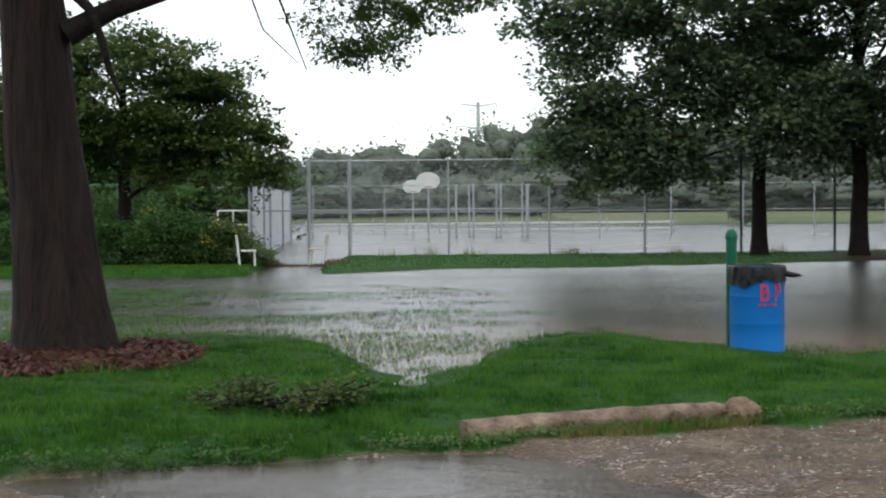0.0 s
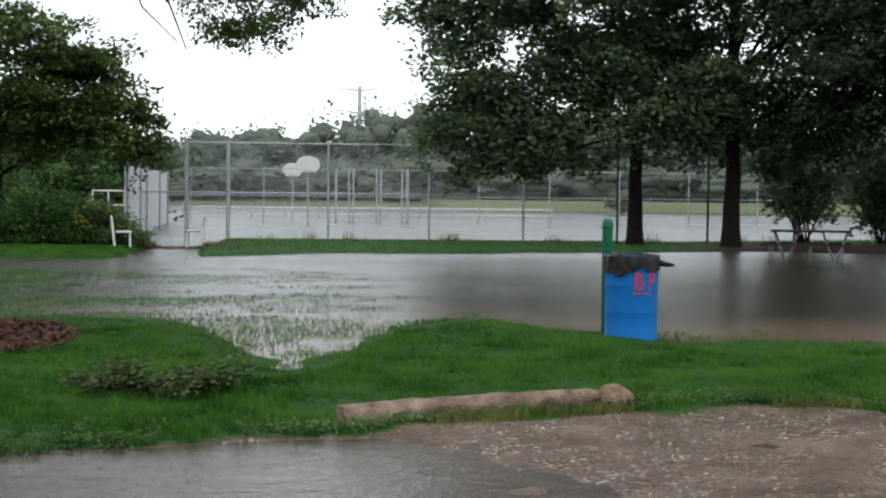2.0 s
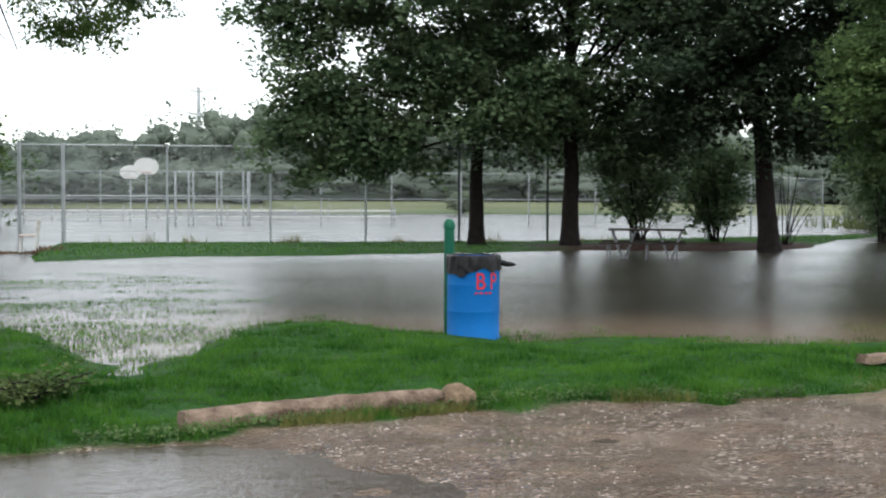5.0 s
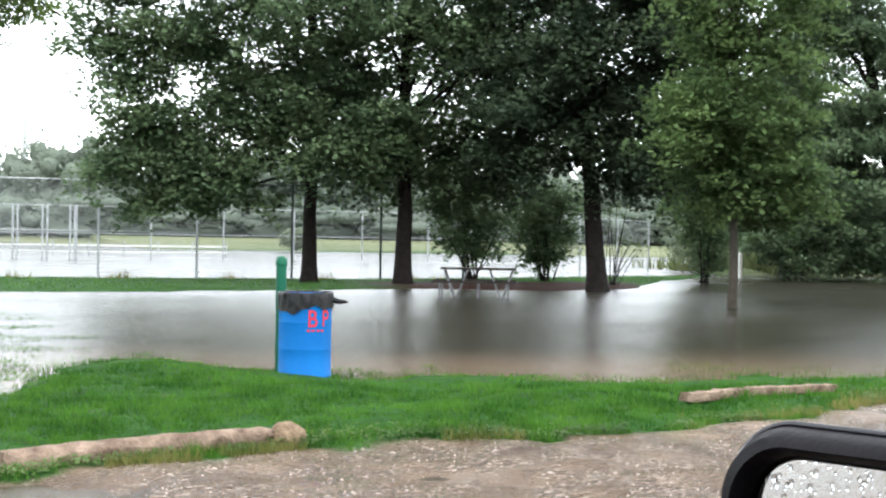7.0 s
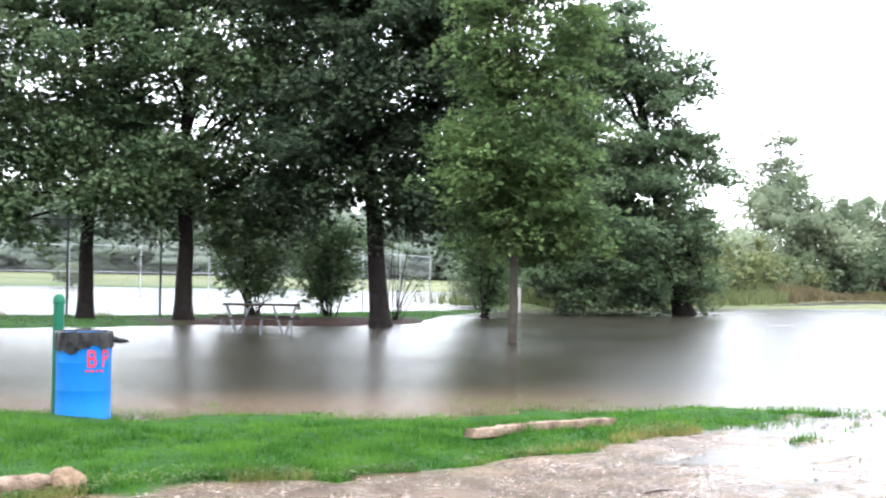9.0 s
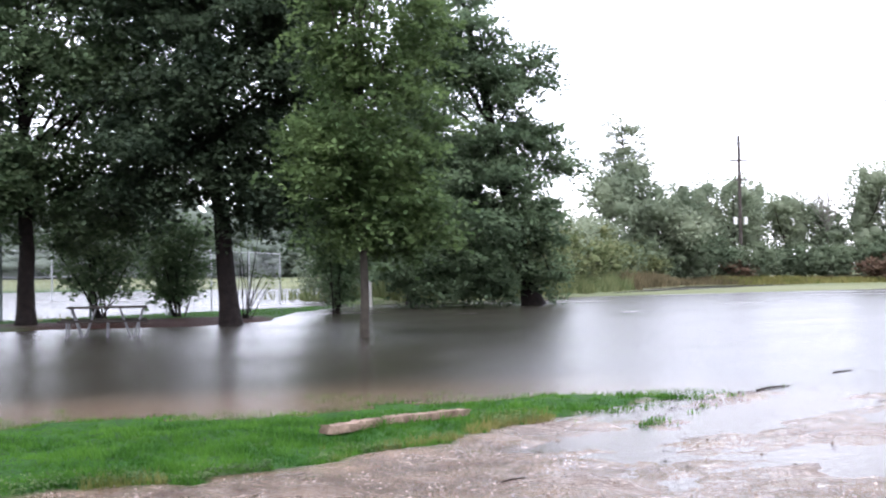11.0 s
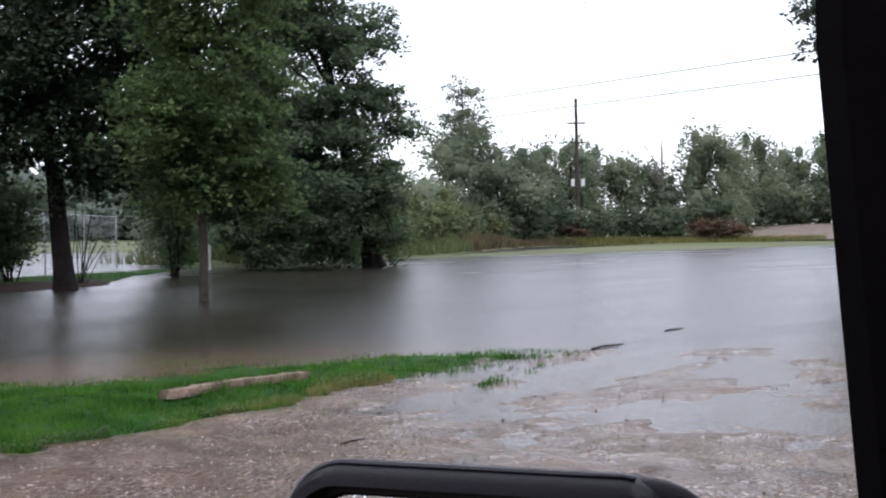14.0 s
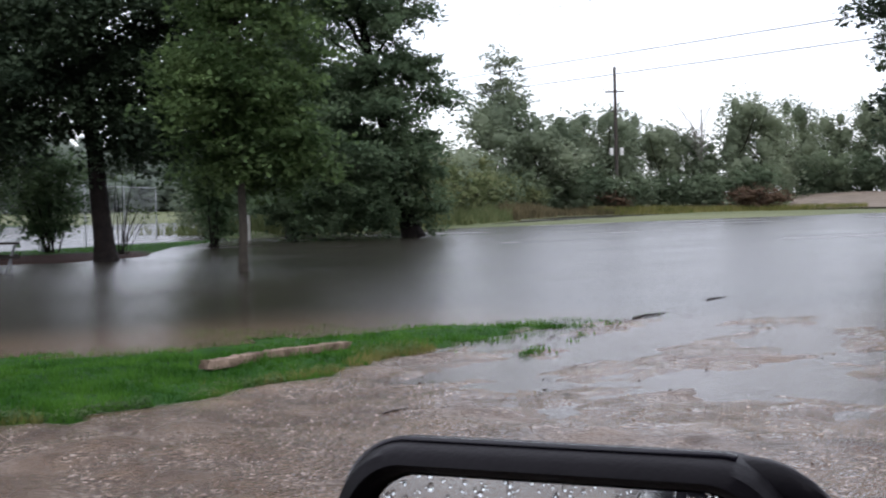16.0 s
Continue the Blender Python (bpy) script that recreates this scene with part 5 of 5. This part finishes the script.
def log(name, a, b, r, seed, label, flat=1.0, taper=0.42, wobble=1.0):
    """A weathered timber from a to b with knots, checks and worn, broken ends."""
    rg = np.random.default_rng(seed)
    a, b = np.array(a, float), np.array(b, float)
    ob = thing(name, *a, 0, label, "log", "parking logs")
    d = b - a
    n, sides = 34, 18
    s = np.linspace(0, 1, n)
    u = np.array([-d[1], d[0], 0]) / np.hypot(d[0], d[1])
    ang = np.arange(sides) * 2 * np.pi / sides
    rad = r * (1 + 0.02 * np.sin(s * 9)[:, None] + 0.04 * np.sin(ang * 3 + 1)[None] + rg.normal(0, 0.014, (n, sides)) + 0.02 * np.sin(ang[None] * 2 + s[:, None] * 4))
    rad = r + (rad - r) * wobble
    rad *= (1.12 - taper * s)[:, None]
    if wobble < 0.5:  # sawn square
        rad *= 1.12 / np.maximum(np.abs(np.cos(ang)), np.abs(np.sin(ang)))[None] ** 0.75
    rad[0] *= 0.93
    rad[-1] *= 0.8
    c = d * s[:, None] + rg.normal(0, 0.004, (n, 3)) + np.array([0, 0, 0.012]) * np.sin(s * np.pi)[:, None]
    c = c + (np.array([0, 0, r * 0.75]))
    v = c[:, None] + rad[..., None] * (np.cos(ang)[None, :, None] * u + np.sin(ang)[None, :, None] * np.array([0, 0, flat]))
    v[0] += (d / np.linalg.norm(d)) * rg.normal(0, 0.02, (sides, 1))
    v[-1] += (d / np.linalg.norm(d)) * rg.normal(0, 0.05, (sides, 1))
    v = v.reshape(-1, 3)
    i, j = np.meshgrid(np.arange(n - 1), np.arange(sides), indexing="ij")
    k = (j + 1) % sides
    f = np.stack([i * sides + j, i * sides + k, (i + 1) * sides + k, (i + 1) * sides + j], -1).reshape(-1, 4)
    bm = bmesh.new()
    vs = [bm.verts.new(p) for p in v]
    for q in f:
        bm.faces.new([vs[t] for t in q])
    bm.faces.new(vs[:sides][::-1])
    bm.faces.new(vs[-sides:])
    bmesh.ops.recalc_face_normals(bm, faces=bm.faces[:])
    part("timber", bm, LOGM, ob)
    return ob


log("parking_log", (0.16, 8.86, 0.0), (1.90, 9.50, 0.045), 0.088, 91, "long weathered parking log lying in the grass", wobble=0.55)
log("parking_log", (5.95, 11.08, 0.075), (7.80, 11.58, 0.075), 0.05, 92, "pale squared parking timber at the lawn's edge", 0.75, 0.15, 0.3)


def rock(x, y, z, s, seed):
    bm = bmesh.new()
    bmesh.ops.create_icosphere(bm, subdivisions=4, radius=1)
    noise.seed_set(seed)
    for v in bm.verts:
        p = v.co.copy()
        q = 1 + 0.22 * noise.noise(p * 1.3 + Vector((seed, 0, 0))) + 0.08 * noise.noise(p * 3.1) + 0.03 * noise.noise(p * 8)
        v.co = Vector((p.x * s[0] * q, p.y * s[1] * q, p.z * s[2] * q))
        v.co.z = max(v.co.z, -0.55 * s[2])
    me = bpy.data.meshes.new("boulder")
    bm.to_mesh(me)
    bm.free()
    me.materials.append(STONE)
    for f in me.polygons:
        f.use_smooth = True
    ob = tagged(new("boulder", me), "tan rounded boulder at the log's end", "rock")
    ob.matrix_basis = pose(x, y, z + 0.5 * s[2], 0, 8, 25)
    return ob


rock(2.06, 9.55, 0.035, (0.135, 0.12, 0.105), 4)

# loose bark chips on the ring
rng = np.random.default_rng(97)
n = 2600
a, q = rng.uniform(0, 2 * np.pi, n), np.sqrt(rng.uniform(0, 1, n)) * 1.08
cx, cy = -3.65 + 1.26 * q * np.cos(a), 13.35 + 1.45 * q * np.sin(a)
cz = height(cx, cy) + 0.008
ya, s, w, t = rng.uniform(0, np.pi, n), rng.uniform(0.025, 0.075, n), rng.uniform(0.012, 0.028, n), rng.normal(0, 0.02, n)
ex, ey = np.stack([np.cos(ya) * s, np.sin(ya) * s, t], -1), np.stack([-np.sin(ya) * w, np.cos(ya) * w, rng.normal(0, 0.01, n)], -1)
p = np.stack([cx, cy, cz], -1)
top = np.array([0, 0, 0.012])
vv = np.stack([p - ex - ey, p + ex - ey, p + ex + ey, p - ex + ey, p - ex - ey + top, p + ex - ey + top, p + ex + ey + top, p - ex + ey + top], 1).reshape(-1, 3)
ff = (np.arange(n)[:, None, None] * 8 + np.array([[4, 5, 6, 7], [0, 1, 5, 4], [1, 2, 6, 5], [2, 3, 7, 6], [3, 0, 4, 7]])[None]).reshape(-1, 4)
tagged(new("bark_chips", mesh_np("bark_chips", vv, ff, mat("red_bark_chips", (0.03, 0.012, 0.008), (0.115, 0.048, 0.032), 0.6, 6, 60, 0.3, spread=0.5))), "loose red-brown bark mulch round the old tree", "mulch", kind="stuff")
# pebbles strewn over the drive
n = 9000
cx, cy = rng.uniform(-3.2, 15, n), rng.uniform(4.5, 13.0, n)
ok = (cy < road_edge(cx) - 0.02) & (height(cx, cy) > -0.004) & (vnoise(cx, cy, 0.8, 29) > -0.35)
cx, cy = cx[ok], cy[ok]
n = len(cx)
s = rng.uniform(0.004, 0.012, n) * np.where(rng.uniform(0, 1, n) > 0.94, 1.9, 1)
octa = np.array([[1, 0, 0], [0.3, 0.9, 0.1], [-0.8, 0.5, 0], [-0.7, -0.6, 0.05], [0.4, -0.9, 0], [0, 0, 0.75]])
an = rng.uniform(0, 2 * np.pi, n)
rot = np.stack([np.stack([np.cos(an), -np.sin(an), 0 * an], -1), np.stack([np.sin(an), np.cos(an), 0 * an], -1), np.stack([0 * an, 0 * an, 1 + 0 * an], -1)], 1)
vv = (np.einsum("nij,kj->nki", rot, octa) * s[:, None, None] + np.stack([cx, cy, height(cx, cy)], -1)[:, None]).reshape(-1, 3)
ff = (np.arange(n)[:, None, None] * 6 + np.array([[0, 1, 5], [1, 2, 5], [2, 3, 5], [3, 4, 5], [4, 0, 5]])[None]).reshape(-1, 3)
tagged(new("pebbles", mesh_np("pebbles", vv, ff, mat("pale_pebbles", (0.13, 0.10, 0.075), (0.33, 0.28, 0.235), 0.45, 9, 60, 0.2, spread=0.5))), "small pale wet pebbles on the gravel drive", "gravel", kind="stuff")

# benches
def bench(x, y, z, rz, label, top=WHITE):
    ob = thing("park_bench", x, y, z, rz, label, "bench", "park benches")
    for sx in (-0.6, 0.6):
        rod_part("leg", (sx, -0.18, -0.1), (sx, -0.16, 0.42), 0.03, WHITE, ob, 8)
        rod_part("leg", (sx, 0.2, -0.1), (sx, 0.30, 0.85), 0.03, WHITE, ob, 8)
    for k in range(3):
        part("seat_slat", box(1.5, 0.12, 0.035, Matrix.Translation((0, -0.15 + 0.135 * k, 0.435)), 0.006), top, ob)
    for k in range(2):
        part("back_slat", box(1.5, 0.03, 0.12, Matrix.Translation((0, 0.265 + 0.02 * k, 0.62 + 0.16 * k)), 0.006), top, ob)
    return ob


bench(-5.15, 36.9, 0.05, 100, "white-framed park bench half hidden by shrubs")
bench(-3.5, 38.9, 0.02, -87, "old pale bench at the flooded path", mat("bench_worn", (0.3, 0.2, 0.15), (0.6, 0.55, 0.5), 0.6))

# picnic table
pt = thing("picnic_table", 11.9, 33.2, -0.06, -21, "dark wet picnic table on splayed steel legs in water", "picnic table")
TABLE_STEEL = mat("dull_table_steel", (0.09, 0.095, 0.10), (0.2, 0.205, 0.21), 0.55, 3, 60, 0.1, metal=0.3)
for k in range(5):
    part("top_board", box(1.9, 0.14, 0.045, Matrix.Translation((0, -0.3 + 0.15 * k, 0.78)), 0.006), TABLEW, pt)
for sy in (-0.72, 0.72):
    for k in range(2):
        part("seat_board", box(2.1, 0.13, 0.045, Matrix.Translation((-0.1, sy + (k - 0.5) * 0.14, 0.46)), 0.006), TABLEW, pt)
    for x in (-0.95, 0.0, 0.75):
        rod_part("seat_leg", (x, sy, -0.1), (x, sy, 0.44), 0.022, TABLE_STEEL, pt, 8)
for sx in (-1, 1):
    for sy in (-0.25, 0.25):
        rod_part("leg", (sx * 0.56, sy, -0.1), (sx * 0.86, sy, 0.76), 0.026, TABLE_STEEL, pt, 8)
        rod_part("brace", (sx * 0.56, sy, 0.0), (sx * 0.28, sy, 0.76), 0.022, TABLE_STEEL, pt, 8)

# white post by the young tree
wp = thing("white_post", 30.4, 52.2, 0.0, 0, "thick white post standing at the bed's far end", "post")
rod_part("post", (0, 0, -0.3), (0, 0, 1.3), 0.085, WHITE, wp, 14)
# playground swing and rail
sw = thing("swing_set", -13.6, 58.4, 0.05, 0, "green steel swing frame behind the shrubs", "swing")
rod_part("top_bar", (-2.5, 0, 2.6), (0.1, 0, 2.6), 0.05, GREENP, sw)
for x in (-2.5, 0.0):
    for sy in (-0.8, 0.8):
        rod_part("leg", (x + 0.25, sy, -0.1), (x, 0, 2.62), 0.05, GREENP, sw)
ye = thing("play_rails", -12.7, 59.5, 0.05, 0, "yellow slatted play rails", "playground")
for k in range(4):
    part("slat", box(0.08, 0.05, 1.0, Matrix.Translation((0.16 * k, 0, 1.2)), 0.01), LEAF_YELLOW, ye)
rod_part("post", (0.24, 0.05, -0.1), (0.24, 0.05, 1.6), 0.04, GALV, ye)
wr = thing("white_railing", -8.75, 54.5, 0.05, 0, "white pipe railing behind the shrubs", "railing")
for z in (0.95, 1.5):
    rod_part("rail", (0, 0, z), (1.2, 0, z), 0.03, WHITE, wr)
for x in (0, 0.6, 1.2):
    rod_part("post", (x, 0, -0.1), (x, 0, 1.5), 0.03, WHITE, wr)
# mound of soil past the drive
md = bmesh.new()
bmesh.ops.create_icosphere(md, subdivisions=4, radius=1)
for v in md.verts:
    v.co *= 1 + 0.2 * noise.noise(v.co * 2.2)
    v.co = Vector((v.co.x * 1.3, v.co.y * 0.8, max(v.co.z, -0.3) * 0.34))
mme = bpy.data.meshes.new("soil_mound")
md.to_mesh(mme)
md.free()
mme.materials.append(mat("red_brown_soil", (0.02, 0.013, 0.010), (0.06, 0.038, 0.03), 0.9, 5, 40, 0.8, spec=0.1))
heap = tagged(new("soil_mound", mme), "low mound of red-brown soil at the water's edge", "mound")
heap.matrix_basis = pose(23.6, 14.5, 0.02, 0, 0, -30)
# sticks on the wet drive
def stick(pts, r, label):
    ob = new("stick", mesh_np("stick", *tube_np(pts, [r, r * 1.1, r * 0.8, r * 0.4], 6), BARK, True))
    return tagged(ob, label, "stick", "drift sticks")


stick([(12.6, 12.28, 0.012), (12.9, 12.39, 0.02), (13.2, 12.47, 0.015), (13.5, 12.58, 0.008)], 0.014, "dark waterlogged stick on the drive")
stick([(15.5, 13.62, 0.008), (15.7, 13.70, 0.012), (15.95, 13.76, 0.01), (16.2, 13.85, 0.006)], 0.011, "thin dark stick in shallow water")
stick([(5.75, 8.1, 0.025), (5.85, 8.13, 0.03), (5.95, 8.15, 0.03), (6.05, 8.18, 0.025)], 0.007, "small dark stick on the gravel")

n = 260
cx, cy = rng.uniform(6.5, 19, n), rng.uniform(7.0, 13.8, n)
q = rng.uniform(0, 1, n) < 0.5
cx, cy = np.where(q, 8.6 + (cx - 6.5) * 0.65, cx), np.where(q, 10.3 + (cx - 6.5) * 0.33 + rng.normal(0, 0.16, n), cy)
ok = height(cx, cy) > -0.03
pw = np.stack([cx, cy, np.maximum(height(cx, cy), 0.0) + 0.006], -1)[ok]
pw = np.repeat(pw, 4, 0) + rng.normal(0, 0.022, (4 * len(pw), 3)) * np.array([1, 1, 0.12])
tagged(new("drift_litter", mesh_np("drift_litter", *leaves_np(pw, 0.026, rng, 0.0, 0.6), leaf_mat("sodden_leaves", (0.02, 0.014, 0.010), (0.06, 0.04, 0.026), 0.7, 0.1))), "dark sodden leaves and twigs washed over the drive", "litter", kind="stuff")

# ---- the car from whose window one looks ----
CAR = thing("car", 0.0, 0.0, 0.0, 10, "dark car with black door mirror, window open", "car")
# car axes: x forward, y to the open window
def side_panel(x0, x1, z0, z1, y, d, m, nm, bev=0.03):
    return part(nm, box(x1 - x0, d, z1 - z0, Matrix.Translation(((x0 + x1) / 2, y, (z0 + z1) / 2)), bev), m, CAR)


side_panel(-0.45, 0.78, 0.42, 1.14, 0.40, 0.09, CARP, "door")
side_panel(0.80, 1.95, 0.62, 1.08, 0.39, 0.12, CARP, "fender", 0.05)
side_panel(-1.7, -0.47, 0.42, 1.14, 0.40, 0.09, CARP, "rear_door")
side_panel(-1.7, 1.95, 0.28, 0.41, 0.38, 0.09, CARB, "rocker", 0.02)
side_panel(-1.6, 0.55, 1.86, 1.92, -0.28, 1.25, CARP, "roof", 0.02)
part("hood", box(1.15, 1.45, 0.05, Matrix.Translation((1.42, -0.25, 1.07)), 0.02), CARP, CAR)
# unseen far side, back and dashboard, added to shade the front pillar
side_panel(-1.7, 1.0, 0.42, 1.86, -1.0, 0.08, CARP, "far_side")
part("cabin_back", box(0.08, 1.35, 1.4, Matrix.Translation((-1.68, -0.3, 1.16)), 0.02), CARB, CAR)
part("dashboard", box(0.3, 1.3, 0.5, Matrix.Translation((0.95, -0.3, 0.85)), 0.05), CARB, CAR)
for x in (1.35, -1.45):
    wheel = rod_part("wheel", (x, 0.22, 0.36), (x, 0.42, 0.36), 0.36, RUBBER, CAR, 28)
    rod_part("rim", (x, 0.42, 0.36), (x, 0.435, 0.36), 0.22, GALV, wheel, 20)
rod_part("rear_pillar", (-0.62, 0.38, 1.12), (-0.66, 0.34, 1.88), 0.05, CARB, CAR, 10)
def mirror_shape(w, h, r, n=10):
    """Rounded outline in the mirror's plane, top edge at 0, u across, v up."""
    pts = []
    for cx, cy, a0 in ((w / 2 - r, -r, 0), (-w / 2 + r, -r, 90), (-w / 2 + r, -h + r, 180), (w / 2 - r, -h + r, 270)):
        for k in range(n + 1):
            a = radians(a0 + 90 * k / n)
            pts.append((cx + r * math.cos(a), cy + r * math.sin(a) + 0.010 * math.cos((cx + r * math.cos(a)) / w * 3.0) - 0.010))
    return pts


def loft(rows, cap_first=True, cap_last=True):
    bm = bmesh.new()
    vv = [[bm.verts.new(p) for p in row] for row in rows]
    n = len(vv[0])
    for a, b in zip(vv, vv[1:]):
        for k in range(n):
            bm.faces.new((a[k], a[(k + 1) % n], b[(k + 1) % n], b[k]))
    if cap_first:
        bm.faces.new(vv[0][::-1])
    if cap_last:
        bm.faces.new(vv[-1])
    bmesh.ops.recalc_face_normals(bm, faces=bm.faces[:])
    return bm


M_U = Vector((0.312, -0.95, 0)).normalized()   # across the mirror, towards the door
M_N = Vector((-0.95, -0.312, 0)).normalized()  # out of the glass
M_O = Vector((0.6498, 0.5297, 1.390))           # middle of the top edge


def mp(u, v, d):
    p = M_O + M_U * u + Vector((0, 0, v)) + M_N * d
    return p


def ring(w, h, r, d, dv=0.0, du=0.0):
    return [mp(u + du, v + dv, d) for u, v in mirror_shape(w, h, r)]


part("mirror_housing", loft([ring(0.243, 0.136, 0.032, -0.014, -0.017), ring(0.247, 0.140, 0.034, 0.004, -0.015), ring(0.257, 0.149, 0.036, 0.010, -0.010), ring(0.272, 0.162, 0.040, 0.006, -0.004), ring(0.279, 0.168, 0.042, -0.006),
      ring(0.280, 0.169, 0.042, -0.03, 0.001), ring(0.268, 0.156, 0.045, -0.065, -0.006), ring(0.175, 0.12, 0.045, -0.095, -0.022), ring(0.09, 0.06, 0.028, -0.108, -0.05)]), CARB, CAR)
glass = part("mirror_glass", loft([ring(0.240, 0.132, 0.031, -0.012, -0.019), ring(0.240, 0.132, 0.031, -0.009, -0.019)]), MIRROR, CAR, "mirror glass covered in rain drops", smooth=False)
# seam line of the cap on the housing's upper edge
seam = [mp(u, v + 0.0015, -0.012) for u, v in mirror_shape(0.279, 0.168, 0.042)][9:20]
child("cap_edge", mesh_np("cap_edge", *tube_np([tuple(p) for p in seam], [0.0022] * len(seam), 6), CARP, True), CAR)
# foot of the mirror running down to the door
rows = []
for s in np.linspace(0, 1, 12):
    cx, cz = 0.085 + 0.10 * s, -0.054 - 0.10 * s ** 3
    hw, hh = 0.048, 0.046 + 0.018 * s
    rows.append([mp(cx + hw * 0.5 * math.cos(a), cz + hh * math.sin(a), -0.05 + hw * 0.9 * math.sin(a + 0.9)) for a in np.arange(24) * math.pi / 12])
part("mirror_foot", loft(rows), CARB, CAR)
# drops on the glass
rng = np.random.default_rng(95)
vs, fs = [], []
for k in range(1100):
    u, v = rng.uniform(-0.115, 0.115), -0.021 - rng.uniform(0.0, 0.126)
    if abs(u) > 0.099 and (v > -0.034 or v < -0.135):
        continue
    r = rng.choice([0.0006, 0.0009, 0.0013, 0.002], p=[0.35, 0.35, 0.22, 0.08])
    o = len(vs)
    vs += [mp(u + r * math.cos(a), v + r * 1.25 * math.sin(a) - (0.4 * r if math.sin(a) < 0 else 0), -0.0088) for a in np.arange(8) * math.pi / 4]
    vs += [mp(u + 0.6 * r * math.cos(a), v + r * 0.7 * math.sin(a), -0.0088 + r * 0.55) for a in np.arange(8) * math.pi / 4]
    vs.append(mp(u, v, -0.0088 + r * 0.7))
    for q in range(8):
        p = (q + 1) % 8
        fs += [[o + q, o + p, o + 8 + p], [o + q, o + 8 + p, o + 8 + q], [o + 8 + q, o + 8 + p, o + 16]]
drops = child("rain_drops", mesh_np("rain_drops", np.array([tuple(p) for p in vs]), np.array(fs), DROP, True), glass)
drops["kind"] = "stuff"
# front roof pillar beside the window
rows = []
for z, x in ((1.05, 0.965), (1.33, 0.910), (1.50, 0.878), (1.66, 0.849), (1.90, 0.79)):
    y = 0.385 if z < 1.7 else 0.36
    rows.append([(x, y, z), (x + 0.055, y + 0.020, z), (x + 0.13, y + 0.02, z), (x + 0.15, y - 0.02, z), (x + 0.11, y - 0.06, z), (x + 0.02, y - 0.055, z), (x - 0.004, y - 0.02, z)])
part("front_pillar", loft(rows), PILLAR, CAR)
